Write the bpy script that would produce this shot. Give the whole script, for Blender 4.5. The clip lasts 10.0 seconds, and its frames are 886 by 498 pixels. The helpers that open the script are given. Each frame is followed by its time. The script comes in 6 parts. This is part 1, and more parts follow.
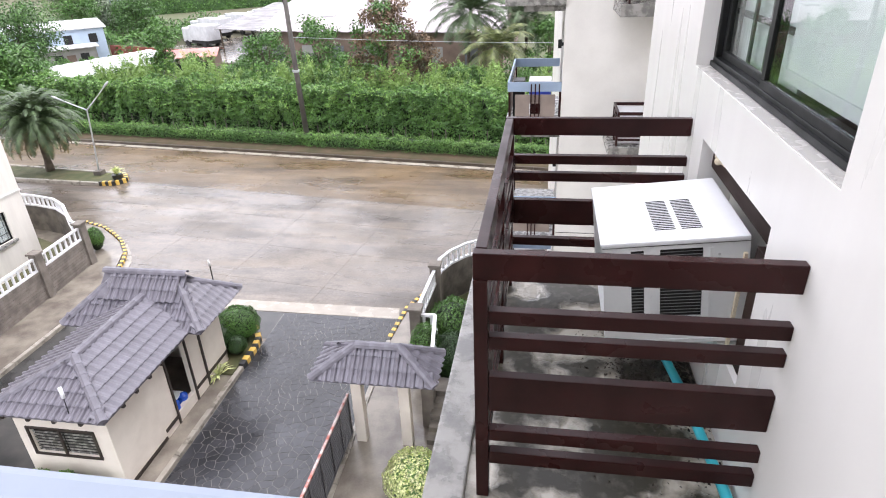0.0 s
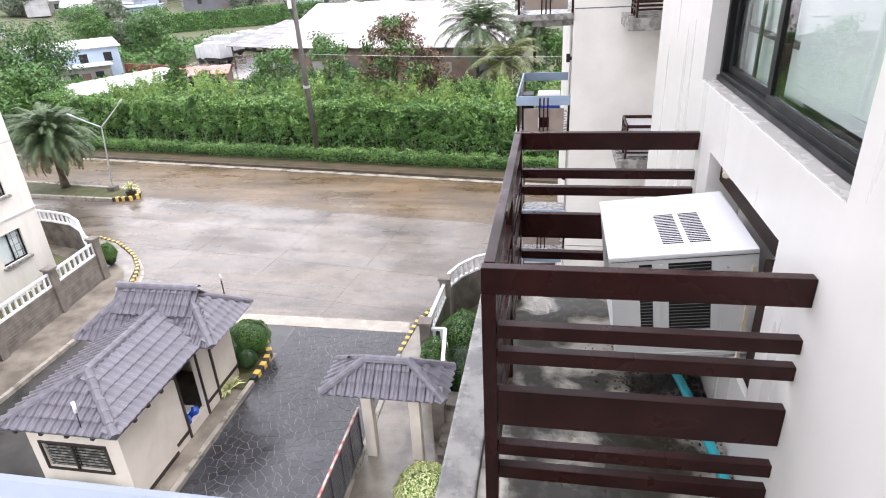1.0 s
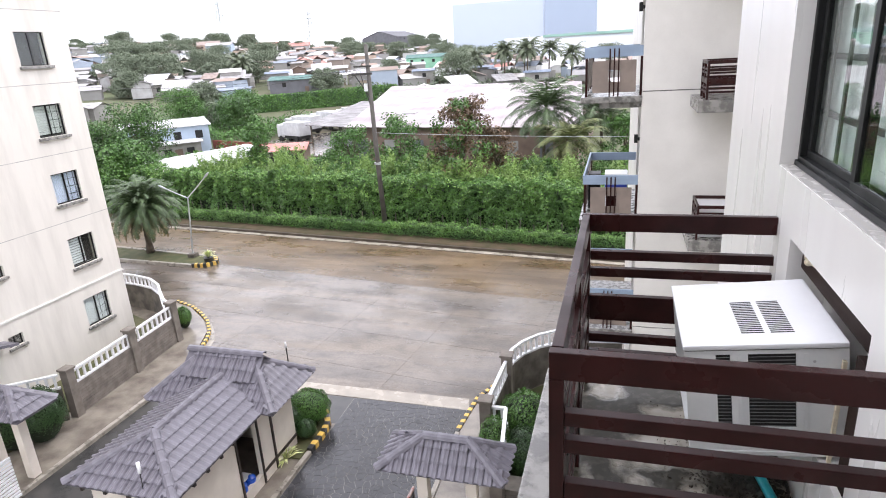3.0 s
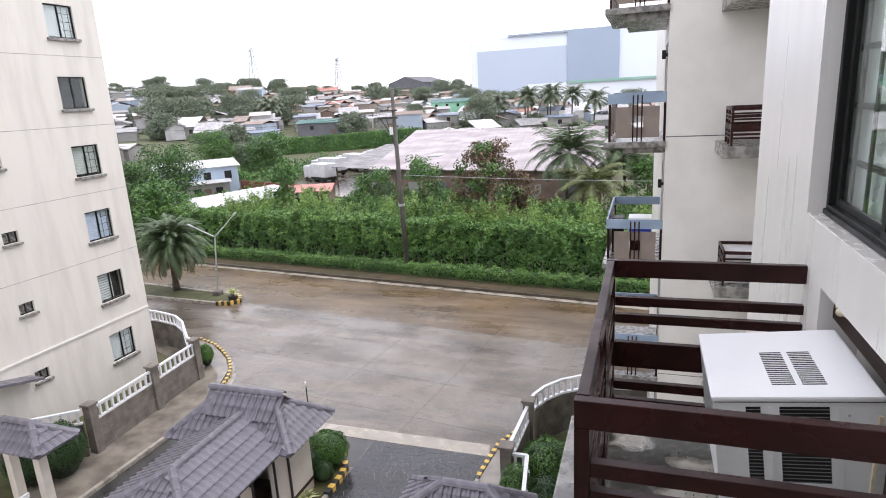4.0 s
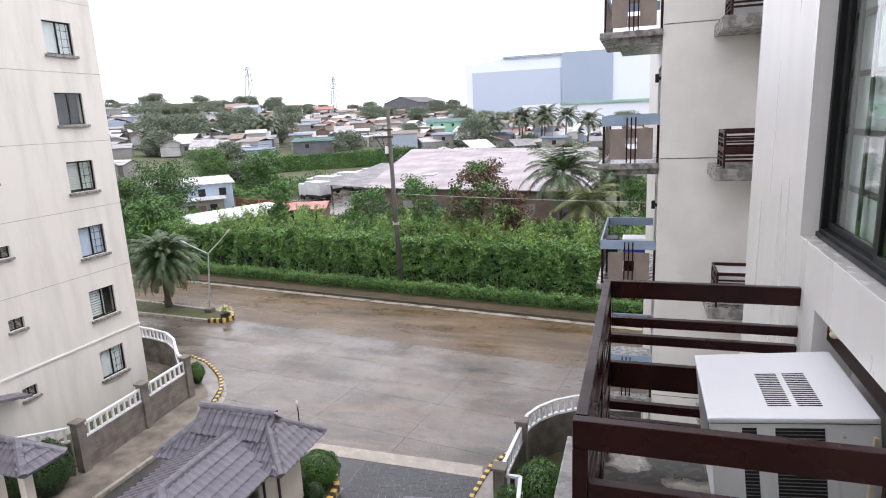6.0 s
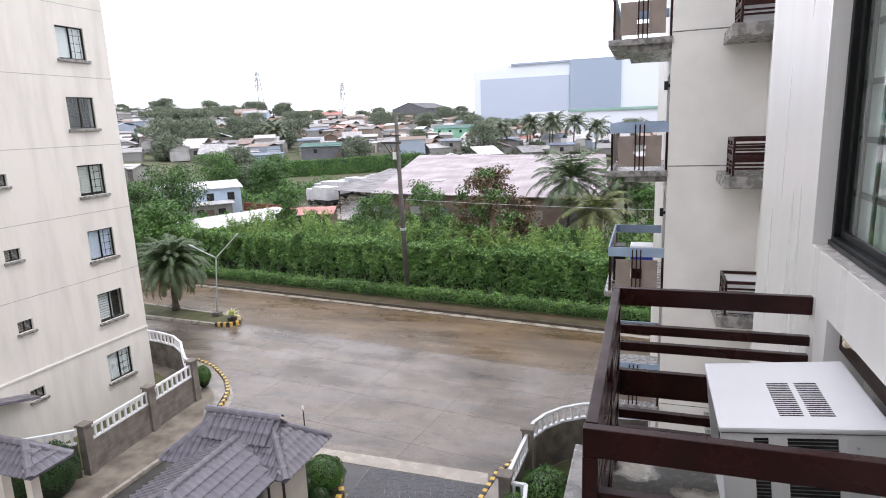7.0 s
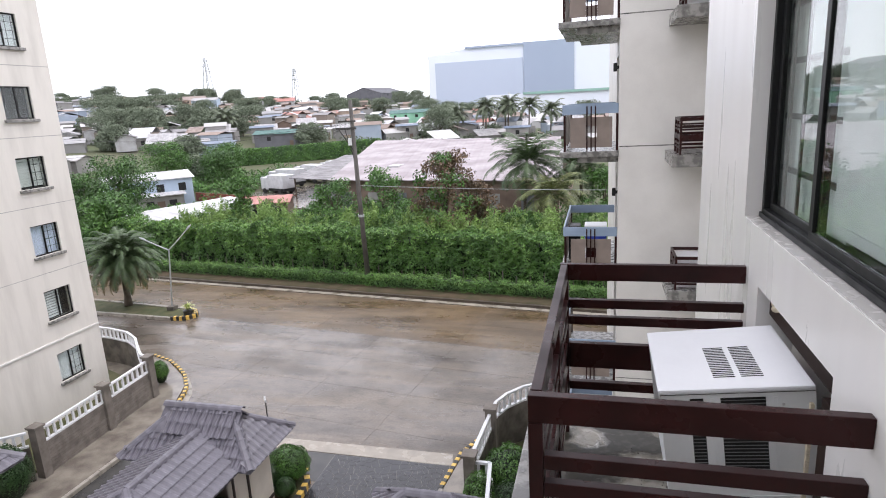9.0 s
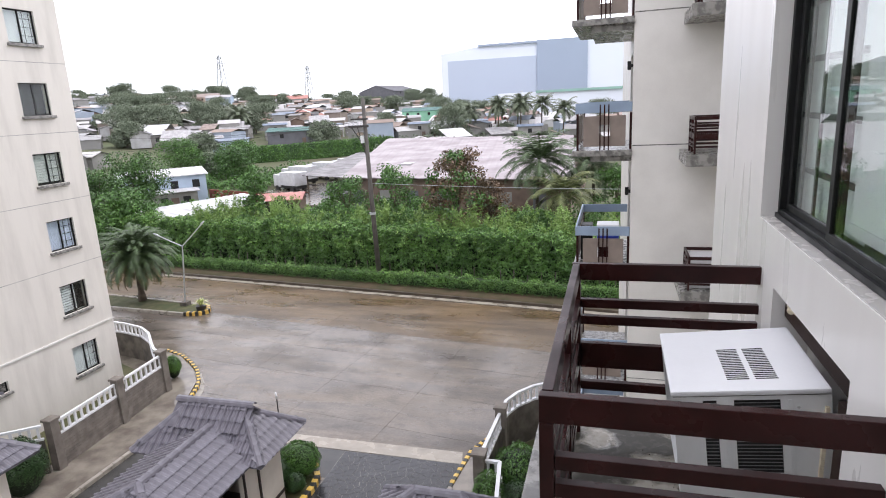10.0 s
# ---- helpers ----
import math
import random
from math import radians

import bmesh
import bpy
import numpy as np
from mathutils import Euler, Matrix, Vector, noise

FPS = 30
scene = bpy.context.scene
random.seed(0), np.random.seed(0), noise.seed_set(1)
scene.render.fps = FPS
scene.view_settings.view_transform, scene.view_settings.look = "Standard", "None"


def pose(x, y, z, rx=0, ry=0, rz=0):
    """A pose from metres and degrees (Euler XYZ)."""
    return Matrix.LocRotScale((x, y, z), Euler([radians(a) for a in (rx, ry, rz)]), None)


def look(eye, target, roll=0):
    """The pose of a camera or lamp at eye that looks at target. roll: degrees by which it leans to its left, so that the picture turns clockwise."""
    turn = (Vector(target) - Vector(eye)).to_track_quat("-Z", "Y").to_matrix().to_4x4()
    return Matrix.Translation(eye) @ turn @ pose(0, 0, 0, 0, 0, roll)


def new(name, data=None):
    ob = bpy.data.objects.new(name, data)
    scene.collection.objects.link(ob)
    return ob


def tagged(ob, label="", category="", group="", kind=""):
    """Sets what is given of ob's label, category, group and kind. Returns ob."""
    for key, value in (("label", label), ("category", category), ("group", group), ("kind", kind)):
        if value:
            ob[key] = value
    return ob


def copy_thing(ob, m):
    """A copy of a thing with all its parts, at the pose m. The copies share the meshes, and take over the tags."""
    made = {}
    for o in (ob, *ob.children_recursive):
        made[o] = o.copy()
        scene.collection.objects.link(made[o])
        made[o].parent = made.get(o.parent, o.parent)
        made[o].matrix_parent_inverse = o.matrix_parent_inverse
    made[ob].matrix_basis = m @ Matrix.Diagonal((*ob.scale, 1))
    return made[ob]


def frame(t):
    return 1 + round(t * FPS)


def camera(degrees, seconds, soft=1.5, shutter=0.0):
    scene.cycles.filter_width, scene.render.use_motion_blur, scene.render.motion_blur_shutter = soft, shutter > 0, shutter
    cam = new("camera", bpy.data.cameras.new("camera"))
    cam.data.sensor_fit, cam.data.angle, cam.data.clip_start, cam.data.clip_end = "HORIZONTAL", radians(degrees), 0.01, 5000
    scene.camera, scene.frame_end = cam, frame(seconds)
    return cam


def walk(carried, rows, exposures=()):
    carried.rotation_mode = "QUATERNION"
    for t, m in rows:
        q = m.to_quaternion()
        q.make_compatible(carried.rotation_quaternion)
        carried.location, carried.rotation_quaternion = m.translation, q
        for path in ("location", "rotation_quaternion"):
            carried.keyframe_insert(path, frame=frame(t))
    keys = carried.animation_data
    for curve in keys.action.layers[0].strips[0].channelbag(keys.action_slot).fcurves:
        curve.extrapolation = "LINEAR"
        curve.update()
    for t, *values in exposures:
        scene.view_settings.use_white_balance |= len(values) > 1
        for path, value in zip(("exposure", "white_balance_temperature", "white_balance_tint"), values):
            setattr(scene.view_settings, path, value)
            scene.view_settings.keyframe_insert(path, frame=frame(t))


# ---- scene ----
cam = camera(72.5, 10.0, 1.0)
PATH = [
    (0, (2.35, -1.207, 12.236), (2.038, 0.551, 11.335), -2.4),
    (0.5, (2.353, -1.212, 12.239), (2.013, 0.554, 11.364), -2.7),
    (1, (2.357, -1.222, 12.248), (2.011, 0.551, 11.388), -3.1),
    (1.5, (2.364, -1.217, 12.254), (2.004, 0.576, 11.444), -3.0),
    (2, (2.361, -1.22, 12.265), (1.928, 0.591, 11.534), -4.0),
    (2.5, (2.351, -1.226, 12.266), (1.853, 0.586, 11.581), -3.9),
    (4, (2.338, -1.245, 12.285), (1.709, 0.59, 11.799), -3.2),
    (4.5, (2.337, -1.266, 12.292), (1.708, 0.576, 11.833), -3.3),
    (5, (2.332, -1.272, 12.298), (1.707, 0.577, 11.861), -3.0),
    (5.5, (2.331, -1.269, 12.295), (1.726, 0.587, 11.86), -2.7),
    (7, (2.315, -1.266, 12.289), (1.682, 0.587, 11.883), -2.2),
    (7.5, (2.32, -1.274, 12.288), (1.685, 0.579, 11.882), -2.3),
    (8, (2.336, -1.286, 12.286), (1.745, 0.578, 11.867), -2.7),
    (8.5, (2.355, -1.301, 12.282), (1.829, 0.576, 11.833), -3.2),
    (9, (2.368, -1.305, 12.281), (1.863, 0.575, 11.821), -3.1),
    (9.5, (2.366, -1.316, 12.286), (1.865, 0.564, 11.824), -2.5),
    (10, (2.365, -1.299, 12.28), (1.824, 0.57, 11.816), -2.9),
]
walk(cam, [(t, look(eye, target, roll)) for t, eye, target, roll in PATH], [(t, e, 6350, 17) for t, e in ((0, 0.83), (2.3, 0.84), (2.8, 0.68), (3.8, 0.24), (5, 0.14), (10, 0.1))])

# ---- light ----
world = bpy.data.worlds.new("overcast")
scene.world = world
world.use_nodes = True
wn, wl = world.node_tree.nodes, world.node_tree.links
sky = wn.new("ShaderNodeTexSky")
sky.sky_type, sky.sun_disc = "NISHITA", False
sky.sun_elevation, sky.sun_rotation = radians(65), radians(54)
soft_sky = wn.new("ShaderNodeMixRGB")
soft_sky.inputs["Fac"].default_value = 0.88
soft_sky.inputs["Color2"].default_value = (16.2, 16.6, 17.2, 1)
wl.new(sky.outputs[0], soft_sky.inputs["Color1"])
wl.new(soft_sky.outputs[0], wn["Background"].inputs["Color"])
wn["Background"].inputs["Strength"].default_value = 0.12
sun = new("sun", bpy.data.lights.new("sun", "SUN"))
sun.data.energy, sun.data.angle, sun.data.color = 1.1, radians(25), (1, 0.97, 0.92)
sun.matrix_world = look((22, 16, 60), (0, 0, 0))
tagged(sun, "soft daylight behind the rain clouds", "sun", kind="structure")


# ---- builders ----
def mat(name, a, b=None, scale=3.0, rough=0.6, rough2=None, bump=0.15, metal=0.0, fine=60.0, island=0.0, obj=0.0, spec=0.5, stretch=(1, 1, 1), coat=0.0, edge=(0.36, 0.64), world_space=False):
    """A surface: two colours mixed by coarse and fine noise, with relief and uneven gloss."""
    m = bpy.data.materials.new(name)
    m.use_nodes = True
    n, l = m.node_tree.nodes, m.node_tree.links
    p = n["Principled BSDF"]
    b = b or tuple(c * 0.78 for c in a)
    co = n.new("ShaderNodeTexCoord")
    mp = n.new("ShaderNodeMapping")
    mp.inputs["Scale"].default_value = stretch
    l.new(n.new("ShaderNodeNewGeometry").outputs["Position"] if world_space else co.outputs["Object"], mp.inputs["Vector"])
    n1, n2 = n.new("ShaderNodeTexNoise"), n.new("ShaderNodeTexNoise")
    n1.inputs["Scale"].default_value, n1.inputs["Detail"].default_value = scale, 6
    n2.inputs["Scale"].default_value, n2.inputs["Detail"].default_value = fine, 3
    for q in (n1, n2):
        l.new(mp.outputs[0], q.inputs["Vector"])
    r = n.new("ShaderNodeMapRange")
    r.inputs["From Min"].default_value, r.inputs["From Max"].default_value = edge
    l.new(n1.outputs["Fac"], r.inputs["Value"])
    add = n.new("ShaderNodeMath")
    add.operation, add.use_clamp = "MULTIPLY_ADD", True
    l.new(n2.outputs["Fac"], add.inputs[0])
    add.inputs[1].default_value = 0.5
    sub = n.new("ShaderNodeMath")
    sub.operation = "SUBTRACT"
    l.new(r.outputs[0], sub.inputs[0])
    sub.inputs[1].default_value = 0.25
    l.new(sub.outputs[0], add.inputs[2])
    mix = n.new("ShaderNodeMixRGB")
    mix.inputs["Color1"].default_value, mix.inputs["Color2"].default_value = (*a, 1), (*b, 1)
    l.new(add.outputs[0], mix.inputs["Fac"])
    out = mix.outputs[0]
    if island or obj:
        hs = n.new("ShaderNodeHueSaturation")
        src = n.new("ShaderNodeNewGeometry").outputs["Random Per Island"] if island else n.new("ShaderNodeObjectInfo").outputs["Random"]
        rr = n.new("ShaderNodeMapRange")
        k = island or obj
        rr.inputs["To Min"].default_value, rr.inputs["To Max"].default_value = 1 - k, 1 + k
        l.new(src, rr.inputs["Value"])
        l.new(rr.outputs[0], hs.inputs["Value"])
        l.new(out, hs.inputs["Color"])
        out = hs.outputs[0]
    l.new(out, p.inputs["Base Color"])
    rg = n.new("ShaderNodeMapRange")
    rg.inputs["To Min"].default_value, rg.inputs["To Max"].default_value = rough, rough if rough2 is None else rough2
    l.new(r.outputs[0], rg.inputs["Value"])
    l.new(rg.outputs[0], p.inputs["Roughness"])
    p.inputs["Metallic"].default_value = metal
    p.inputs["Specular IOR Level"].default_value = spec
    p.inputs["Coat Weight"].default_value = coat
    p.inputs["Coat Roughness"].default_value = 0.12
    if bump:
        bp = n.new("ShaderNodeBump")
        bp.inputs["Strength"].default_value, bp.inputs["Distance"].default_value = bump, 0.01
        l.new(add.outputs[0], bp.inputs["Height"])
        l.new(bp.outputs[0], p.inputs["Normal"])
    return m


ORG = {}


def thing(name, base, label, category, group="", kind=""):
    """An Empty at its base, for the parts to hang under."""
    e = new(name)
    e.empty_display_size = 0.2
    e.location = base
    ORG[e.name] = Vector(base)
    return tagged(e, label, category, group, kind)


def part(name, bm, material, parent=None, label="", smooth=False):
    """Links a bmesh, made in world places, as ONE mesh under a thing or a part."""
    me = bm
    if isinstance(bm, bmesh.types.BMesh):
        me = bpy.data.meshes.new(name)
        bm.to_mesh(me)
        bm.free()
    if smooth:
        me.polygons.foreach_set("use_smooth", [True] * len(me.polygons))
    me.materials.append(material)
    ob = new(name, me)
    if parent is not None:
        o = ORG[parent.name]
        me.transform(Matrix.Translation(-o))
        ob.parent = parent
        ORG[ob.name] = o
    else:
        ORG[ob.name] = Vector((0, 0, 0))
    if label:
        ob["label"] = label
    return ob


def solo(name, bm, material, label, category, group="", kind="", smooth=False, base=None):
    """A thing that is one mesh."""
    me = bm
    if isinstance(bm, bmesh.types.BMesh):
        me = bpy.data.meshes.new(name)
        bm.to_mesh(me)
        bm.free()
    if smooth:
        me.polygons.foreach_set("use_smooth", [True] * len(me.polygons))
    me.materials.append(material)
    ob = new(name, me)
    o = Vector(base) if base else Vector((0, 0, 0))
    if base:
        me.transform(Matrix.Translation(-o))
        ob.location = o
    ORG[ob.name] = o
    return tagged(ob, label, category, group, kind)


def box(x0, x1, y0, y1, z0, z1, bm=None, bevel=0.0, m=None):
    """An axis box, bevelled, added to bm; m turns it."""
    own = bmesh.new()
    bmesh.ops.create_cube(own, size=1)
    for v in own.verts:
        v.co = Vector((x0 + (v.co.x + 0.5) * (x1 - x0), y0 + (v.co.y + 0.5) * (y1 - y0), z0 + (v.co.z + 0.5) * (z1 - z0)))
    if bevel:
        bmesh.ops.bevel(own, geom=own.edges[:], offset=bevel, segments=2, affect="EDGES", profile=0.6)
    if m is not None:
        own.transform(m)
    if bm is None:
        return own
    me = bpy.data.meshes.new("t")
    own.to_mesh(me)
    own.free()
    bm.from_mesh(me)
    bpy.data.meshes.remove(me)
    return bm


def rod(p, q, r, seg=10, r2=None, bm=None):
    """A round bar from p to q."""
    bm = bm or bmesh.new()
    p, q = Vector(p), Vector(q)
    d = q - p
    m = Matrix.Translation((p + q) / 2) @ d.to_track_quat("Z", "Y").to_matrix().to_4x4()
    bmesh.ops.create_cone(bm, cap_ends=True, segments=seg, radius1=r, radius2=r if r2 is None else r2, depth=d.length, matrix=m)
    return bm


def tube(points, r, seg=8, bm=None):
    """A round bar along a line of points; r may be a list."""
    bm = bm or bmesh.new()
    pts = [Vector(p) for p in points]
    rings = []
    for i, p in enumerate(pts):
        d = (pts[min(i + 1, len(pts) - 1)] - pts[max(i - 1, 0)]).normalized()
        side = d.cross(Vector((0, 0, 1)))
        side = side.normalized() if side.length > 1e-3 else Vector((1, 0, 0))
        up = side.cross(d)
        rad = r[i] if isinstance(r, list) else r
        rings.append([bm.verts.new(p + rad * (math.cos(2 * math.pi * k / seg) * side + math.sin(2 * math.pi * k / seg) * up)) for k in range(seg)])
    for a, b in zip(rings, rings[1:]):
        for k in range(seg):
            bm.faces.new((a[k], a[(k + 1) % seg], b[(k + 1) % seg], b[k]))
    bm.faces.new(rings[0][::-1])
    bm.faces.new(rings[-1])
    return bm


def prism(poly, z0, z1, bm=None):
    """A plan outline raised from z0 to z1."""
    bm = bm or bmesh.new()
    lo = [bm.verts.new((x, y, z0)) for x, y in poly]
    hi = [bm.verts.new((x, y, z1)) for x, y in poly]
    bm.faces.new(hi)
    bm.faces.new(lo[::-1])
    for i in range(len(poly)):
        j = (i + 1) % len(poly)
        bm.faces.new((lo[i], lo[j], hi[j], hi[i]))
    bmesh.ops.recalc_face_normals(bm, faces=bm.faces[:])
    return bm


def plane_wall(axis, at, thick, u0, u1, z0, z1, holes, bm=None):
    """A wall across axis with its face at 'at' and its thickness beyond, with openings (u0, u1, z0, z1) right through."""
    bm = bm or bmesh.new()
    us = sorted({u0, u1, *[h[0] for h in holes], *[h[1] for h in holes]})
    zs = sorted({z0, z1, *[min(max(q, z0), z1) for h in holes for q in h[2:]]})
    verts = {}

    def vert(i, j, k):
        if (i, j, k) not in verts:
            d = at + thick * k
            verts[i, j, k] = bm.verts.new((d, us[i], zs[j]) if axis == "x" else (us[i], d, zs[j]))
        return verts[i, j, k]

    def solid(i, j):
        if not (0 <= i < len(us) - 1 and 0 <= j < len(zs) - 1):
            return False
        a, c = (us[i] + us[i + 1]) / 2, (zs[j] + zs[j + 1]) / 2
        return not any(h[0] < a < h[1] and h[2] < c < h[3] for h in holes)

    for i in range(len(us) - 1):
        for j in range(len(zs) - 1):
            if not solid(i, j):
                continue
            ring = ((i, j), (i + 1, j), (i + 1, j + 1), (i, j + 1))
            for k in (0, 1):
                bm.faces.new([vert(*c, k) for c in ring])
            for e, (di, dj) in enumerate(((0, -1), (1, 0), (0, 1), (-1, 0))):
                if not solid(i + di, j + dj):
                    a, b = ring[e], ring[(e + 1) % 4]
                    bm.faces.new((vert(*a, 0), vert(*b, 0), vert(*b, 1), vert(*a, 1)))
    bmesh.ops.recalc_face_normals(bm, faces=bm.faces[:])
    return bm


def leaves(points, size, normals=None, spread=0.9, name="leaves", aspect=0.55, seed=1):
    """A mesh of many small pointed leaves at the points."""
    rng = np.random.default_rng(seed)
    c = np.asarray(points, float)
    k = len(c)
    d = rng.normal(size=(k, 3))
    if normals is not None:
        d = d * spread + np.asarray(normals, float)
    d /= np.linalg.norm(d, axis=1)[:, None]
    t = np.cross(d, rng.normal(size=(k, 3)))
    t /= np.linalg.norm(t, axis=1)[:, None]
    b = np.cross(d, t)
    s = (size * rng.uniform(0.6, 1.35, k))[:, None]
    v = np.empty((k, 4, 3))
    v[:, 0], v[:, 2] = c - t * s * 0.5, c + t * s * 0.5
    v[:, 1], v[:, 3] = c + b * s * aspect * 0.5 + d * s * 0.1, c - b * s * aspect * 0.5 + d * s * 0.1
    me = bpy.data.meshes.new(name)
    me.vertices.add(k * 4)
    me.vertices.foreach_set("co", v.ravel())
    me.loops.add(k * 4)
    me.loops.foreach_set("vertex_index", np.arange(k * 4))
    me.polygons.add(k)
    me.polygons.foreach_set("loop_start", np.arange(k) * 4)
    me.update(calc_edges=True)
    return me


# ---- materials ----
PAINT = mat("cream_wall_paint", (0.74, 0.72, 0.68), (0.66, 0.64, 0.6), 1.2, 0.34, 0.5, 0.12, fine=35)
PAINT2 = mat("ivory_wall_paint", (0.69, 0.655, 0.595), (0.6, 0.568, 0.515), 2.2, 0.6, 0.75, 0.05, fine=20, stretch=(1, 1, 0.16), edge=(0.42, 0.72))
STAIN = mat("grey_concrete_stained", (0.27, 0.26, 0.24), (0.13, 0.126, 0.118), 7.0, 0.35, 0.2, 0.4, fine=60, edge=(0.4, 0.6))
BROWN = mat("dark_red_brown_steel_paint", (0.033, 0.0095, 0.009), (0.018, 0.0055, 0.005), 5, 0.24, 0.4, 0.04, fine=90, spec=0.18)
BLACK = mat("black_aluminium", (0.009, 0.01, 0.01), None, 6, 0.42, 0.55, 0.03, spec=0.3)
WHITE = mat("white_enamel", (0.73, 0.735, 0.75), (0.67, 0.675, 0.69), 2, 0.3, 0.4, 0.02)
ACGREY = mat("pale_grey_enamel_sheet", (0.74, 0.75, 0.75), (0.67, 0.68, 0.68), 3, 0.35, 0.45, 0.03)
GALVS = mat("zinc_screw", (0.5, 0.5, 0.5), None, 6, 0.35, 0.4, 0.0, metal=0.8)
# Solid near-black; where it fills openings, their darkness is painted by colour.
DARK = mat("near_black_fill", (0.012, 0.012, 0.012), None, 5, 0.7, 0.8, 0.05)
FOAM = mat("cream_foam", (0.75, 0.68, 0.52), (0.6, 0.52, 0.38), 20, 0.9, 0.9, 0.8)
CYAN = mat("cyan_plastic_pipe", (0.02, 0.42, 0.5), (0.02, 0.35, 0.43), 6, 0.3, 0.4, 0.02)


def wet_road(name, dry, damp, streak, wet, gloss, vary, relief=0.008):
    """Worn wet concrete: broad damp patches, brushed streaks, fine grain, and a film of water whose gloss comes and goes."""
    m = bpy.data.materials.new(name)
    m.use_nodes = True
    n, l = m.node_tree.nodes, m.node_tree.links
    p = n["Principled BSDF"]
    pos = n.new("ShaderNodeNewGeometry").outputs["Position"]

    def field(scale, turn, stretch, detail, lo, hi, rough=0.55):
        mp = n.new("ShaderNodeMapping")
        mp.inputs["Rotation"].default_value = (0, 0, radians(turn))
        mp.inputs["Scale"].default_value = stretch
        l.new(pos, mp.inputs["Vector"])
        t = n.new("ShaderNodeTexNoise")
        t.inputs["Scale"].default_value, t.inputs["Detail"].default_value, t.inputs["Roughness"].default_value = scale, detail, rough
        l.new(mp.outputs[0], t.inputs["Vector"])
        r = n.new("ShaderNodeMapRange")
        r.inputs["From Min"].default_value, r.inputs["From Max"].default_value = lo, hi
        l.new(t.outputs["Fac"], r.inputs["Value"])
        return r.outputs[0]

    def mix(fac, a, b, kind="MIX", k=1.0):
        x = n.new("ShaderNodeMixRGB")
        x.blend_type = kind
        if k == 1.0:
            l.new(fac, x.inputs["Fac"])
        else:
            f = n.new("ShaderNodeMath")
            f.operation = "MULTIPLY"
            f.inputs[1].default_value = k
            l.new(fac, f.inputs[0])
            l.new(f.outputs[0], x.inputs["Fac"])
        for src, q in ((a, "Color1"), (b, "Color2")):
            if isinstance(src, tuple):
                x.inputs[q].default_value = (*src, 1)
            else:
                l.new(src, x.inputs[q])
        return x.outputs[0]

    broad = field(0.22, 0, (1, 1, 1), 5, 0.36, 0.64)
    lines = field(0.9, 38, (0.16, 1.6, 1), 5, 0.42, 0.7)
    grain = field(9, 0, (1, 1, 1), 4, 0.3, 0.7)
    spots = field(1.7, 10, (0.7, 1.2, 1), 6, 0.5, 0.72, 0.65)
    c = mix(broad, dry, damp)
    c = mix(lines, c, streak, k=0.8)
    c = mix(spots, c, tuple(q * 0.8 for q in damp), k=0.7)
    c = mix(grain, c, tuple(q * 0.55 for q in damp), k=0.35)
    hs = n.new("ShaderNodeHueSaturation")
    rr = n.new("ShaderNodeMapRange")
    rr.inputs["To Min"].default_value, rr.inputs["To Max"].default_value = 1 - vary, 1 + vary
    l.new(n.new("ShaderNodeObjectInfo").outputs["Random"], rr.inputs["Value"])
    l.new(rr.outputs[0], hs.inputs["Value"])
    l.new(c, hs.inputs["Color"])
    l.new(hs.outputs[0], p.inputs["Base Color"])
    film = field(0.42, 24, (0.5, 1.25, 1), 6, 0.38, 0.62)
    rg = n.new("ShaderNodeMapRange")
    rg.inputs["To Min"].default_value, rg.inputs["To Max"].default_value = wet, gloss
    l.new(film, rg.inputs["Value"])
    add = n.new("ShaderNodeMath")
    add.operation = "MULTIPLY_ADD"
    l.new(grain, add.inputs[0])
    add.inputs[1].default_value = 0.06
    l.new(rg.outputs[0], add.inputs[2])
    l.new(add.outputs[0], p.inputs["Roughness"])
    p.inputs["Specular IOR Level"].default_value = 0.55
    bp = n.new("ShaderNodeBump")
    bp.inputs["Strength"].default_value, bp.inputs["Distance"].default_value = 0.5, relief
    l.new(grain, bp.inputs["Height"])
    l.new(bp.outputs[0], p.inputs["Normal"])
    return m


# This brown, for the far slab rows, includes the hedge's reflection as base colour.
ROAD = wet_road("wet_brown_road_hedge_tint", (0.16, 0.108, 0.06), (0.075, 0.05, 0.028), (0.215, 0.155, 0.092), 0.16, 0.45, 0.08)
ROADG = wet_road("wet_grey_concrete_road", (0.2, 0.172, 0.145), (0.07, 0.058, 0.047), (0.235, 0.19, 0.145), 0.05, 0.4, 0.05)
LEDGE = mat("wet_mossy_concrete", (0.4, 0.37, 0.315), (0.022, 0.019, 0.01), 4.2, 0.1, 0.42, 0.8, fine=26, edge=(0.41, 0.55), spec=0.5)
JOINT = mat("dark_wet_joint", (0.07, 0.058, 0.045), None, 2, 0.3, 0.2)
DRIVE = mat("wet_dark_stone", (0.045, 0.046, 0.052), (0.02, 0.02, 0.022), 0.5, 0.34, 0.1, 0.5, fine=26, obj=0.3, world_space=True)
MORTAR = mat("pale_wet_mortar", (0.25, 0.235, 0.21), (0.1, 0.095, 0.088), 0.8, 0.4, 0.3)
KERB = mat("worn_concrete_kerb", (0.34, 0.31, 0.26), (0.2, 0.18, 0.15), 2.5, 0.4, 0.25, 0.2)
PATHM = mat("wet_footpath_concrete", (0.26, 0.23, 0.19), (0.14, 0.12, 0.1), 1.2, 0.25, 0.14, 0.15, fine=25)
BLOCK = mat("grey_brown_concrete_block", (0.2, 0.175, 0.15), (0.13, 0.112, 0.095), 2.5, 0.7, 0.8, 0.3, fine=30, obj=0.1)
